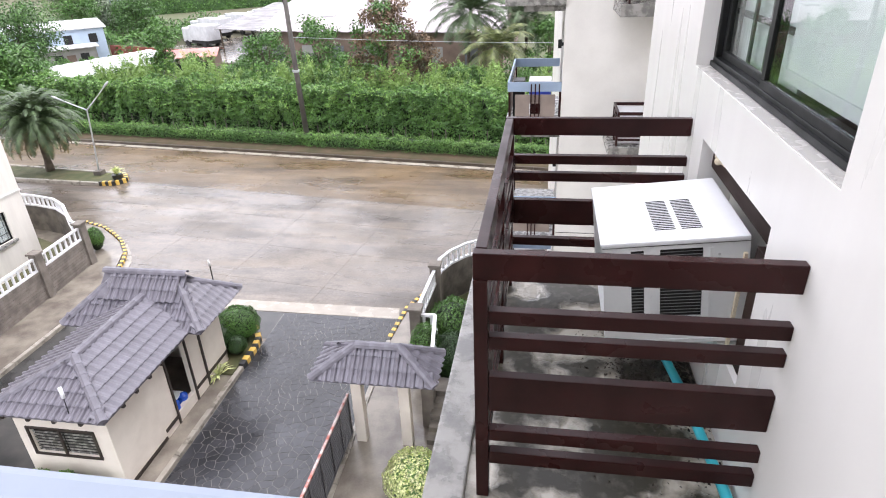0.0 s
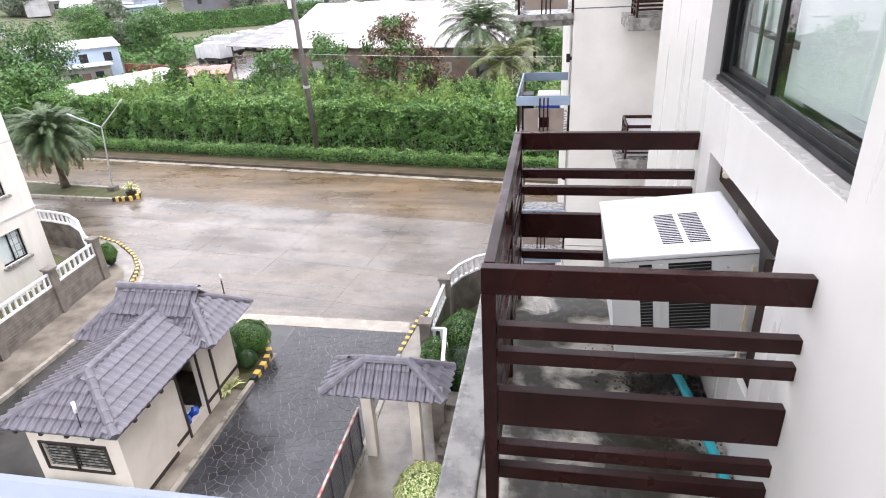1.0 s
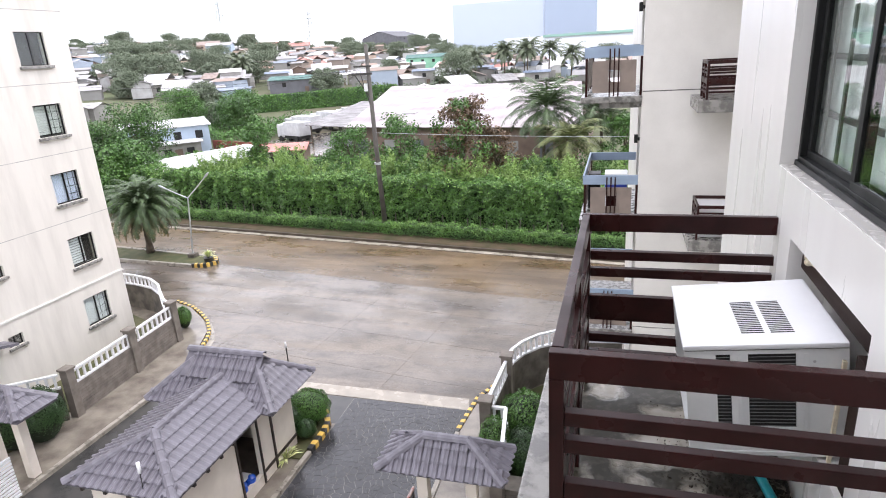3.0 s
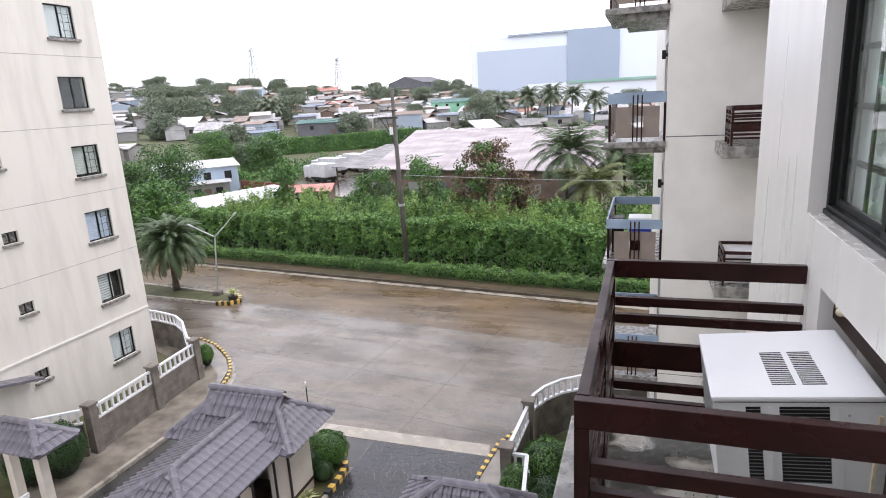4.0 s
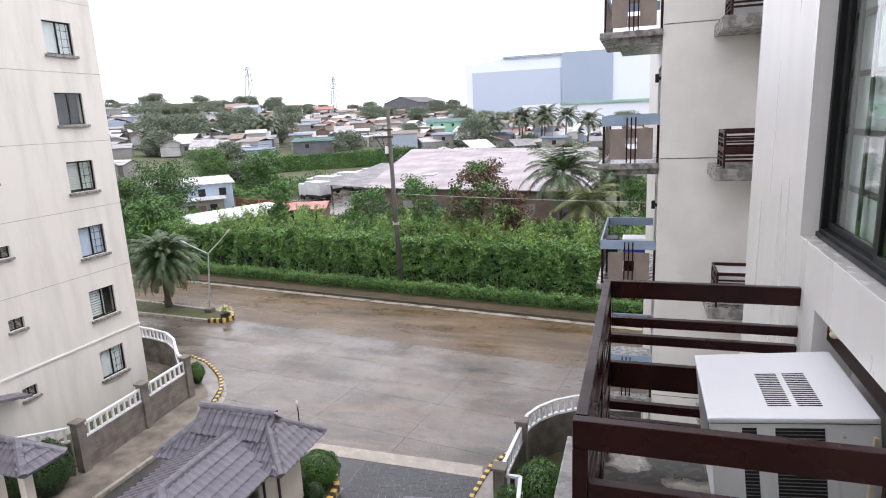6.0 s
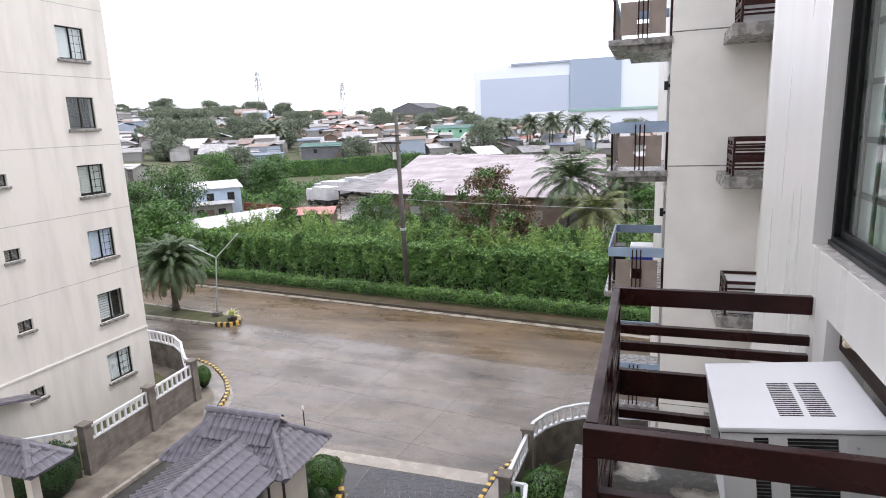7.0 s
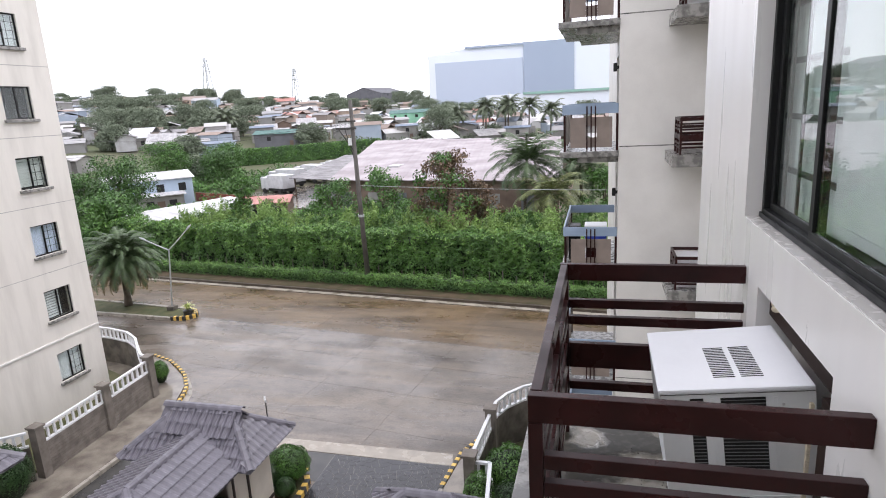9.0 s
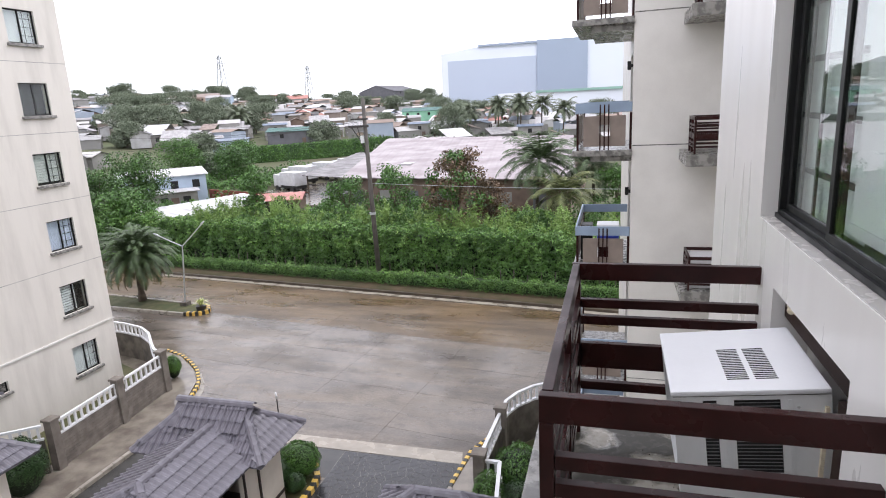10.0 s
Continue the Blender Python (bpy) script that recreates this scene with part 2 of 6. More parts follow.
YELLOW = mat("yellow_kerb_paint", (0.75, 0.5, 0.12), (0.62, 0.4, 0.08), 5, 0.4, 0.5)
KBLACK = mat("black_kerb_paint", (0.03, 0.03, 0.03), None, 5, 0.4, 0.5)
SOIL = mat("damp_soil_and_weeds", (0.09, 0.085, 0.035), (0.05, 0.06, 0.02), 1.5, 0.8, 0.9, 0.5)
GROUND = mat("scrub_ground", (0.07, 0.1, 0.035), (0.12, 0.11, 0.07), 0.03, 0.9, 0.95, 0.4, fine=1.0)
TILE = mat("grey_violet_concrete_tile", (0.155, 0.147, 0.172), (0.1, 0.094, 0.112), 3, 0.32, 0.45, 0.1, obj=0.1)

# ---- ground, road, drive ----
A = math.atan(-0.138)
CA, SA = math.cos(A), math.sin(A)


def uv(u, v):
    """A place u along the far kerb, v towards the hedge; the origin lies on the gutter line."""
    return (-13.0 + u * CA - v * SA, 35.3 + u * SA + v * CA)


RM = Matrix.Translation((-13.0, 35.3, 0)) @ Matrix.Rotation(A, 4, "Z")



def land(x, y):
    """The height of the ground: flat near by, rising gently beyond the hedge."""
    dx, dy = x - 2.3, y + 1.3
    d = math.hypot(dx, dy)
    if dy < 0 or d < 62:
        return -0.12
    left = min(max(math.degrees(math.atan2(-dx, dy)) / 40, 0), 1.2)
    return -0.12 + (min(d, 430) - 62) * (0.016 + 0.046 * left) * min(dy / 40, 1)


g = bmesh.new()
bmesh.ops.create_grid(g, x_segments=160, y_segments=160, size=1)
for vv in g.verts:
    vv.co.x, vv.co.y = [math.copysign(abs(c) ** 2.6, c) * 2600 for c in vv.co.xy]
    vv.co.z = land(vv.co.x, vv.co.y)
solo("ground", g, GROUND, "green scrub and bare earth reaching the horizon", "ground", kind="structure")

road = thing("road", (-13, 25, 0), "wet brown and grey concrete road with slab joints", "road", kind="structure")
part("road_bed", box(-70, 60, -23, 0.4, -0.1, -0.012, m=RM), JOINT, road)

drive = thing("driveway", (-5, 5, 0), "wet dark crazy-paved driveway into the compound", "road", kind="structure")
part("drive_bed", prism([(-7.04, -12), (-2.66, -12), (-2.66, 16.87), (-7.04, 16.87)], -0.05, 0.012), MORTAR, drive)
solo("crossing_band", prism([(-11.5, 16.95), (-2.6, 16.88), (-2.75, 17.6), (-11.5, 17.6)], -0.05, 0.014), mat("beige_concrete_band", (0.36, 0.32, 0.265), (0.27, 0.24, 0.2), 1.5, 0.3, 0.2, 0.1), "beige concrete band across the wet driveway mouth", "pavement", kind="structure")
solo("exit_lane", prism([(-15.0, -12), (-8.0, -12), (-8.0, 15.2), (-7.045, 15.2), (-7.045, 16.87), (-15.0, 16.9)], -0.05, 0.004), mat("wet_dark_asphalt", (0.05, 0.048, 0.045), (0.03, 0.03, 0.03), 1.2, 0.25, 0.15, 0.2), "dark wet lane beside the guardhouse", "road", kind="structure")

# ---- own building ----
W = 3.03
wall = plane_wall("x", W, 0.24, -3.2, 3.117, -0.1, 17.5, [(0.216, 1.785, 11.695, 13.3), (0.552, 1.459, 10.85, 11.448)])
NEARW = mat("glossy_cream_paint_with_streaks", (0.735, 0.722, 0.7), (0.7, 0.687, 0.665), 5, 0.24, 0.36, 0.0, fine=14, stretch=(1, 1, 0.12), edge=(0.3, 0.7))
wall_near = solo("wall_near", wall, NEARW, "glossy cream-painted concrete wall with rain streaks", "wall", kind="structure")
solo("wall_return", box(W + 0.24, 6.0, 2.9, 3.117, -0.1, 17.5), PAINT, "cream return wall round the corner", "wall", kind="structure")
solo("wall_recess", box(4.55, 4.8, 3.117, 12.67, -0.1, 17.5), PAINT, "cream wall at the back of the recess", "wall", kind="structure")
facing = thing("wall_facing", (4, 12.8, 0), "cream wall with joints at every storey", "wall", kind="structure")
for k in range(-5, 3):
    z = 11.21 + 2.75 * k
    part("storey_panel", box(2.73, 8.0, 12.67, 12.92, max(z + 0.012, -0.1), min(z + 2.75 - 0.012, 17.5)), PAINT, facing)
solo("wall_joint", box(2.74, 8.0, 12.682, 12.9, -0.1, 17.5), STAIN, "grey storey joints in the cream wall", "wall", kind="structure")
doors = [(13.2 + 0.0, 15.2, 11.12 + 2.75 * k, 13.2 + 2.75 * k) for k in range(-4, 2)]
solo("wall_far", plane_wall("x", 2.735, 0.25, 12.92, 32, -0.1, 17.5, doors), PAINT, "cream facade with balcony doors", "wall", kind="structure")
solo("room_shell", box(W + 0.24, 5.6, -3.0, 2.9, 10.5, 10.6), PAINT2, "room floor behind the window", "floor", kind="structure")
solo("room_wall", box(5.6, 5.7, -3.0, 2.9, 10.5, 14.0), PAINT2, "room wall behind the window", "wall", kind="structure")
solo("room_ceiling", box(W + 0.24, 5.6, -3.0, 2.9, 13.9, 14.0), PAINT2, "room ceiling behind the window", "ceiling", kind="structure")
solo("wall_behind", box(-1.5, 6, -3.4, -3.2, 8, 17.5), PAINT, "wall behind the balcony", "wall", kind="structure")

# ---- facing building across the lane ----
LX = -19.85
wins = [(17.62, 18.9, 2.34 + 2.75 * k - 0.69, 2.34 + 2.75 * k + 0.57) for k in range(7)]
smalls = [(14.07, 14.68, 2.62 + 2.75 * k - 0.22, 2.62 + 2.75 * k + 0.22) for k in range(7)]
house = thing("apartment_building", (-26, 8, 0), "tall ivory apartment block with rain stains and dark windows", "building")
part("wall", plane_wall("x", LX, -0.3, -14, 20.0, -0.1, 21, wins + smalls), PAINT2, house)
part("end_wall", box(-34, LX - 0.3, 19.7, 20.0, -0.1, 21), PAINT2, house)
part("back_wall", box(-34, -33.7, -14, 19.7, -0.1, 21), PAINT2, house)
part("roof", box(-34, LX - 0.3, -14, 19.7, 20.7, 21), PAINT2, house)

GLASS = bpy.data.materials.new("window_glass")
GLASS.use_nodes = True
gp = GLASS.node_tree.nodes["Principled BSDF"]
gp.inputs["Base Color"].default_value = (0.86, 0.92, 0.9, 1)
gp.inputs["Roughness"].default_value, gp.inputs["Transmission Weight"].default_value, gp.inputs["IOR"].default_value = 0.01, 1.0, 1.4


def pane(name, bm, parent, material=None):
    ob = part(name, bm, material or GLASS, parent)
    ob.visible_shadow = False
    return ob


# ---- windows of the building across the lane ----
# The last entry paints unlit-room darkness as a near-black colour.
CURT = [mat("grey_blind", (0.72, 0.72, 0.7), (0.6, 0.6, 0.59), 8, 0.8, 0.9, 0.2, stretch=(1, 1, 9)), mat("white_curtain", (0.86, 0.86, 0.87), (0.76, 0.76, 0.79), 9, 0.8, 0.9, 0.2, stretch=(1, 9, 1)), mat("lilac_curtain", (0.74, 0.77, 0.9), (0.6, 0.63, 0.84), 8, 0.8, 0.9, 0.2, stretch=(1, 9, 1)), mat("painted_room_shade", (0.03, 0.032, 0.035), None, 5, 0.8, 0.9)]
for i, (y0, y1, z0, z1) in enumerate(wins):
    w = thing("window_block", (LX, (y0 + y1) / 2, z0), "black aluminium sliding window with a curtain behind", "window", "windows of the ivory block", "structure")
    xf = LX - 0.07
    for nm, b in (("frame_top", (y0, y1, z1 - 0.045, z1)), ("frame_bottom", (y0, y1, z0, z0 + 0.045)), ("frame_side", (y0, y0 + 0.045, z0 + 0.045, z1 - 0.045)), ("frame_side", (y1 - 0.045, y1, z0 + 0.045, z1 - 0.045)), ("mullion", ((y0 + y1) / 2 - 0.025, (y0 + y1) / 2 + 0.025, z0 + 0.045, z1 - 0.045))):
        part(nm, box(xf - 0.05, xf, *b), BLACK, w)
    pane("pane", box(xf - 0.03, xf - 0.02, y0 + 0.045, y1 - 0.045, z0 + 0.045, z1 - 0.045), w)
    kind_c = (1, 0, 2, 0, 3, 1, 0, 1)[i]
    if kind_c == 0 or i == 1:
        for j in range(10):
            z = z0 + 0.1 + j * 0.11
            part("slat", box(xf - 0.095, xf - 0.075, y0 + 0.05, y1 - (0.5 if i == 1 else 0.05), z, z + (0.085 if i == 1 else 0.104)), CURT[0] if i != 1 else CURT[1], w)
    else:
        # On the fifth window this strip takes the painted room darkness too.
        part("curtain", box(xf - 0.095, xf - 0.075, y0 + 0.05, y1 - 0.05 if i != 4 else y0 + 0.3, z0 + 0.05, z1 - 0.05), CURT[kind_c], w)
    # Near-black block closes the opening and paints an unlit room.
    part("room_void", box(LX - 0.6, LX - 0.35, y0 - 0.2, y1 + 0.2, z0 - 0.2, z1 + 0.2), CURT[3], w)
    if i != 4:
        for q in (0.25, 0.75):
            part("grille_bar", rod((xf - 0.06, y1 - 0.55 * q, z0 + 0.06), (xf - 0.06, y1 - 0.55 * q, z1 - 0.06), 0.009, 6), BLACK, w)
        for q in (0.25, 0.5, 0.75):
            zz = z0 + (z1 - z0) * q
            part("grille_bar", rod((xf - 0.06, y1 - 0.55, zz), (xf - 0.06, y1 - 0.05, zz), 0.009, 6), BLACK, w)
    part("sill", box(LX + 0.002, LX + 0.12, y0 - 0.1, y1 + 0.1, z0 - 0.12, z0 - 0.01, bevel=0.01), STAIN, w, "grey rain-stained concrete sill")
for i, (y0, y1, z0, z1) in enumerate(smalls):
    w = thing("window_small", (LX, y0, z0), "small black louvre window with a grey sill", "window", "small windows of the ivory block", "structure")
    xf = LX - 0.1
    for nm, b in (("frame_top", (y0, y1, z1 - 0.04, z1)), ("frame_bottom", (y0, y1, z0, z0 + 0.04)), ("frame_side", (y0, y0 + 0.04, z0 + 0.04, z1 - 0.04)), ("frame_side", (y1 - 0.04, y1, z0 + 0.04, z1 - 0.04)), ("mullion", ((y0 + y1) / 2 - 0.025, (y0 + y1) / 2 + 0.025, z0 + 0.04, z1 - 0.04))):
        part(nm, box(xf - 0.05, xf, *b), BLACK, w)
    for j in range(4):
        part("louvre", box(xf - 0.04, xf - 0.02, y0 + 0.05, y1 - 0.05, z0 + 0.05 + j * 0.09, z0 + 0.12 + j * 0.09), STAIN, w)
    # Small windows get the same painted darkness behind the louvres.
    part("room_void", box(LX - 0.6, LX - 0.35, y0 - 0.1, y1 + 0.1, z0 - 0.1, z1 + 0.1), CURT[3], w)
    part("sill", box(LX + 0.002, LX + 0.1, y0 - 0.08, y1 + 0.08, z0 - 0.1, z0 - 0.01, bevel=0.01), STAIN, w)
JOINTM = mat("grey_wall_joint", (0.45, 0.43, 0.4), (0.3, 0.29, 0.27), 3, 0.8)
for k in range(8):
    z = 3.45 + 2.78 * k if k == 0 else 3.62 + 2.77 * k
    part("storey_band" if k == 0 else "storey_joint", box(LX + 0.001, LX + (0.05 if k == 0 else 0.004), -14, 20.0, z, z + (0.07 if k == 0 else 0.025)), PAINT if k == 0 else JOINTM, house)
cv = part("canopy_roof", prism([(12.1, 3.2), (12.1, 3.3), (13.9, 2.82), (13.9, 2.72)], 0, 0.75), TILE, house, "grey canopy over a side entrance")
cv.data.transform(Matrix.Translation(-ORG[house.name]) @ Matrix(((0, 0, 1, LX), (1, 0, 0, 0), (0, 1, 0, 0), (0, 0, 0, 1))) @ Matrix.Translation(ORG[house.name]))

# ---- window beside the balcony ----
w1 = thing("window_1", (W, 1.0, 11.717), "black aluminium sliding window with a white blind", "window", kind="structure")
FX = W + 0.07
for nm, b in (("frame_bottom", (0.216, 1.785, 11.7, 11.738)), ("frame_top", (0.216, 1.785, 13.25, 13.3)), ("frame_side", (0.216, 0.262, 11.738, 13.25)), ("frame_side", (1.752, 1.785, 11.738, 13.25))):
    part(nm, box(FX, FX + 0.056, *b, bevel=0.004), BLACK, w1)
part("track", box(FX - 0.014, FX - 0.001, 0.23, 1.77, 11.7, 11.722), BLACK, w1)
for nm, y0, y1, xx in (("sash", 1.075, 1.752, FX + 0.027), ("sash", 0.262, 1.115, FX + 0.001)):
    sash = part(nm, box(xx, xx + 0.024, y0, y1, 11.7385, 11.768, bevel=0.003), BLACK, w1)
    part("stile", box(xx, xx + 0.024, y0, y0 + 0.04, 11.769, 13.25, bevel=0.003), BLACK, sash)
    part("stile", box(xx, xx + 0.024, y1 - 0.04, y1, 11.769, 13.25, bevel=0.003), BLACK, sash)
    pane("pane", box(xx + 0.008, xx + 0.013, y0 + 0.04, y1 - 0.04, 11.769, 13.25), sash)
MUNT = mat("dark_grey_grille_paint", (0.05, 0.06, 0.056), None, 6, 0.4)
for yy in (1.28, 1.48, 1.67):
    part("grille_bar", box(FX + 0.058, FX + 0.068, yy - 0.011, yy + 0.011, 11.75, 13.28), MUNT, w1)
for zz in (11.93, 12.16, 12.39, 12.62, 12.85, 13.08):
    part("grille_bar", box(FX + 0.0685, FX + 0.078, 1.07, 1.76, zz - 0.012, zz + 0.012), MUNT, w1)
SILLM = mat("speckled_wet_sill", (0.52, 0.5, 0.47), (0.36, 0.345, 0.32), 14, 0.25, 0.4, 0.1, fine=110, edge=(0.5, 0.75))
part("sill", box(W + 0.004, FX - 0.015, 0.218, 1.783, 11.6955, 11.699), SILLM, w1, "grey stone sill under the window")
BLIND = mat("white_blind_cloth", (0.78, 0.8, 0.79), (0.7, 0.73, 0.72), 4, 0.8)
blind = thing("roller_blind", (FX + 0.036, 0.62, 11.79), "white roller blind drawn most of the way down", "blind")
part("cloth", box(FX + 0.034, FX + 0.038, 0.27, 0.97, 11.831, 13.24), BLIND, blind)
part("bottom_bar", box(FX + 0.03, FX + 0.042, 0.268, 0.972, 11.79, 11.83, bevel=0.004), WHITE, blind, "white enamelled bottom bar")
solo("curtain", box(FX + 0.09, FX + 0.105, 1.0, 1.78, 11.74, 13.29), mat("pale_green_curtain", (0.8, 0.85, 0.83), (0.66, 0.72, 0.7), 6, 0.8, stretch=(1, 8, 1)), "pale curtain hanging behind the far sash", "curtain")

# ---- ledge with railing and air conditioner ----
ledge = solo("ledge", box(1.985, W, -0.05, 1.775, 10.38, 10.546, bevel=0.012), LEDGE, "wet mossy concrete ledge beside the balcony", "ledge", kind="structure")
solo("ledge_kerb", box(1.99, 2.13, -0.048, 1.772, 10.5465, 10.57, bevel=0.008), STAIN, "worn grey raised edge of the ledge", "ledge", kind="structure")
LEVELS = ((0.846, 0.93), (0.7, 0.745), (0.611, 0.656), (0.376, 0.51), (0.252, 0.297), (0.152, 0.202))


def railing(x0, x1, y0, y1, z0, k, label, group):
    """Steel railing on three sides of a ledge: slats of six heights on posts; k scales the heights."""
    r = thing("ledge_railing", (x0, y0, z0), label, "railing", group)
    p = 0.042
    for x, y in ((x0, y0), (x0, y1 - p)):
        part("post", box(x, x + p, y, y + p, z0, z0 + LEVELS[0][0] * k, bevel=0.003), BROWN, r)
    part("post", box(x0, x0 + p, (y0 + y1) / 2, (y0 + y1) / 2 + p, z0, z0 + LEVELS[0][0] * k, bevel=0.003), BROWN, r)
    for i, (a, b) in enumerate(LEVELS):
        a, b = z0 + a * k, z0 + b * k
        part("slat", box(x0 + (p + 0.001 if i else 0), x1 - 0.001, y0 + 0.004, y0 + p - 0.004, a, b, bevel=0.003), BROWN, r)
        part("slat", box(x0 + (p + 0.001 if i else 0), x1 - 0.001, y1 - p + 0.004, y1 - 0.004, a, b, bevel=0.003), BROWN, r)
        part("slat", box(x0 + 0.004, x0 + p - 0.004, y0 + p + 0.001, y1 - p - 0.001, a, b, bevel=0.003), BROWN, r)
    return r


railing(2.171, W, 0.25, 1.717, 10.547, 1.0, "dark red-brown steel railing with horizontal slats, wet", "ledge railings")
CASE = mat("dark_brown_wet_timber", (0.03, 0.016, 0.012), (0.014, 0.008, 0.006), 5, 0.55, 0.75, 0.2, fine=70, spec=0.15, stretch=(1, 0.2, 1))
cas = thing("casing", (W, 1.0, 10.85), "dark brown timber casing round the air conditioner", "frame")
part("top_board", box(W + 0.05, W + 0.14, 0.6, 1.455, 11.325, 11.445, bevel=0.004), CASE, cas)
part("side_board", box(W + 0.02, W + 0.1, 0.556, 0.68, 10.852, 11.324, bevel=0.004), CASE, cas)
part("back_board", box(W + 0.15, W + 0.17, 0.556, 1.455, 10.852, 11.446), PAINT, cas)
fm = bmesh.new()
rng = random.Random(3)
for i in range(9):
    bmesh.ops.create_icosphere(fm, subdivisions=2, radius=rng.uniform(0.01, 0.022), matrix=pose(W + 0.045, 1.36 - i * 0.022 + rng.uniform(-0.01, 0.01), 11.41 + rng.uniform(-0.025, 0.02)))
part("foam", fm, FOAM, cas, "blobs of cream sealing foam", smooth=True)

LOUVM = mat("dull_grey_louvre", (0.2, 0.2, 0.2), None, 8, 0.5)
ac = thing("air_conditioner", (2.83, 1.11, 10.86), "white window air conditioner with grey louvred side", "air conditioner")
TM = Matrix.Translation((3.09, 0, 10.87)) @ Matrix.Rotation(radians(-6.5), 4, "Y") @ Matrix.Translation((-3.09, 0, -10.87))
b = bmesh.new()
x0, x1, y0, y1, z0, z1 = 2.62, 3.12, 0.803, 1.365, 10.885, 11.298
SX = [(2.72, 2.766), (2.821, 2.967)]
part("cabinet", plane_wall("y", y0, 0.012, x0, x1, z0, z1 - 0.012, [(a, bb, z0 + 0.1, z1 - 0.03) for a, bb in SX]), ACGREY, ac, "pale grey louvred side panel")
part("bottom_pan", box(x0, x1, y0 - 0.004, y1, z0 - 0.015, z0), ACGREY, ac)
part("cover", box(x0 - 0.004, x1, y0 - 0.006, y1 + 0.004, z1 - 0.011, z1 + 0.008, bevel=0.006), WHITE, ac, "white enamel top cover")
part("condenser", box(x0 + 0.03, x0 + 0.045, y0 + 0.013, y1, z0, z1 - 0.012), DARK, ac, "dark condenser fins")
part("far_side", box(x0, x1, y1 - 0.012, y1, z0 + 0.001, z1 - 0.012), ACGREY, ac)
# Near-black block paints the darkness between the louvres.
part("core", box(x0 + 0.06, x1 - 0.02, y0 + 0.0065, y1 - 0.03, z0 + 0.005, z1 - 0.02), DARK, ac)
for a, bb in SX:
    n = 21
    for j in range(n):
        z = z0 + 0.1 + (z1 - 0.03 - z0 - 0.1) * j / n
        part("louvre", box(a, bb, y0 + 0.002, y0 + 0.006, z, z + 0.0016), LOUVM, ac)
for a, bb in SX:
    part("rib", box(bb + 0.022, bb + 0.034, y0 - 0.003, y0 - 0.0005, z0 + 0.08, z1 - 0.03, bevel=0.001), ACGREY, ac)
# Dark strips laid on the cover paint the shade inside its slots.
for xa in (2.815, 2.908):
    for j in range(18):
        yy = y0 + 0.082 + j * 0.0155
        part("vent_slot", box(xa, xa + 0.073, yy, yy + 0.0068, z1 + 0.0082, z1 + 0.0092), DARK, ac)
for xc in (x0 + 0.02, x1 - 0.1):
    part("screw", rod((xc, y0 - 0.002, z1 - 0.06), (xc, y0 + 0.001, z1 - 0.06), 0.005, 8), GALVS, ac)
part("seam", box(x0 + 0.002, x1 - 0.002, y0 - 0.0066, y0 - 0.0061, z1 - 0.0115, z1 - 0.0095), DARK, ac)
for c in ac.children:
    c.data.transform(Matrix.Translation(-ORG[ac.name]) @ TM @ Matrix.Translation(ORG[ac.name]))
part("side_strip", box(3.05, 3.062, 0.77, 0.784, 10.86, 11.25), FOAM, ac, "torn cream gasket strip")
solo("drain_pipe", tube([(2.85, 1.34, 10.85), (2.865, 1.32, 10.7), (2.885, 1.26, 10.59), (2.9, 1.2, 10.567), (2.95, 0.87, 10.567), (2.975, 0.58, 10.567), (2.995, 0.33, 10.567), (3.005, -0.04, 10.567)], 0.019, 12), CYAN, "bright cyan plastic drain pipe lying on the ledge", "pipe", smooth=True)

dg = np.random.default_rng(44)
k = 2200
dx = np.where(dg.random(k) < 0.75, dg.normal(2.86, 0.13, k), 3.0 - np.abs(dg.normal(0, 0.05, k)))
dy = np.where(dg.random(k) < 0.75, dg.normal(1.02, 0.17, k), dg.uniform(0.0, 1.7, k))
tagged(part("litter", leaves(np.stack([np.clip(dx, 2.5, 3.015), dy, 10.549 + dg.uniform(0, 0.006, k)], 1), 0.015, np.tile((0, 0, 1), (k, 1)), 0.5, seed=44), mat("rotting_leaf_litter", (0.035, 0.024, 0.014), (0.014, 0.01, 0.006), 30, 0.6)), "dark rotting leaf litter along the wall of the ledge", "litter", kind="stuff")

# ---- own balcony rail ----
own = thing("balcony_rail", (2, -0.97, 10.9), "bluish-white painted balcony top rail", "railing")
BLUEW = mat("bluish_white_paint", (0.3, 0.345, 0.425), (0.27, 0.315, 0.39), 3, 0.35, 0.45, 0.03)
part("top_rail", box(0.9, W, -1.05, -0.93, 11.86, 11.9, bevel=0.01), BLUEW, own)
for i in range(14):
    part("baluster", box(0.95 + i * 0.15, 0.97 + i * 0.15, -1.0, -0.98, 10.93, 11.859), BROWN, own)
solo("balcony_floor", box(0.7, W, -3.2, -0.9, 10.75, 10.93), PATHM, "wet concrete balcony floor", "floor", kind="structure")

# ---- balconies and ledges further along the building ----
TAUPE = mat("taupe_panel", (0.25, 0.2, 0.17), (0.2, 0.16, 0.135), 3, 0.5, 0.6, 0.05)
STEELB = mat("grey_blue_board", (0.28, 0.36, 0.47), (0.23, 0.3, 0.4), 2, 0.4, 0.55, 0.05)


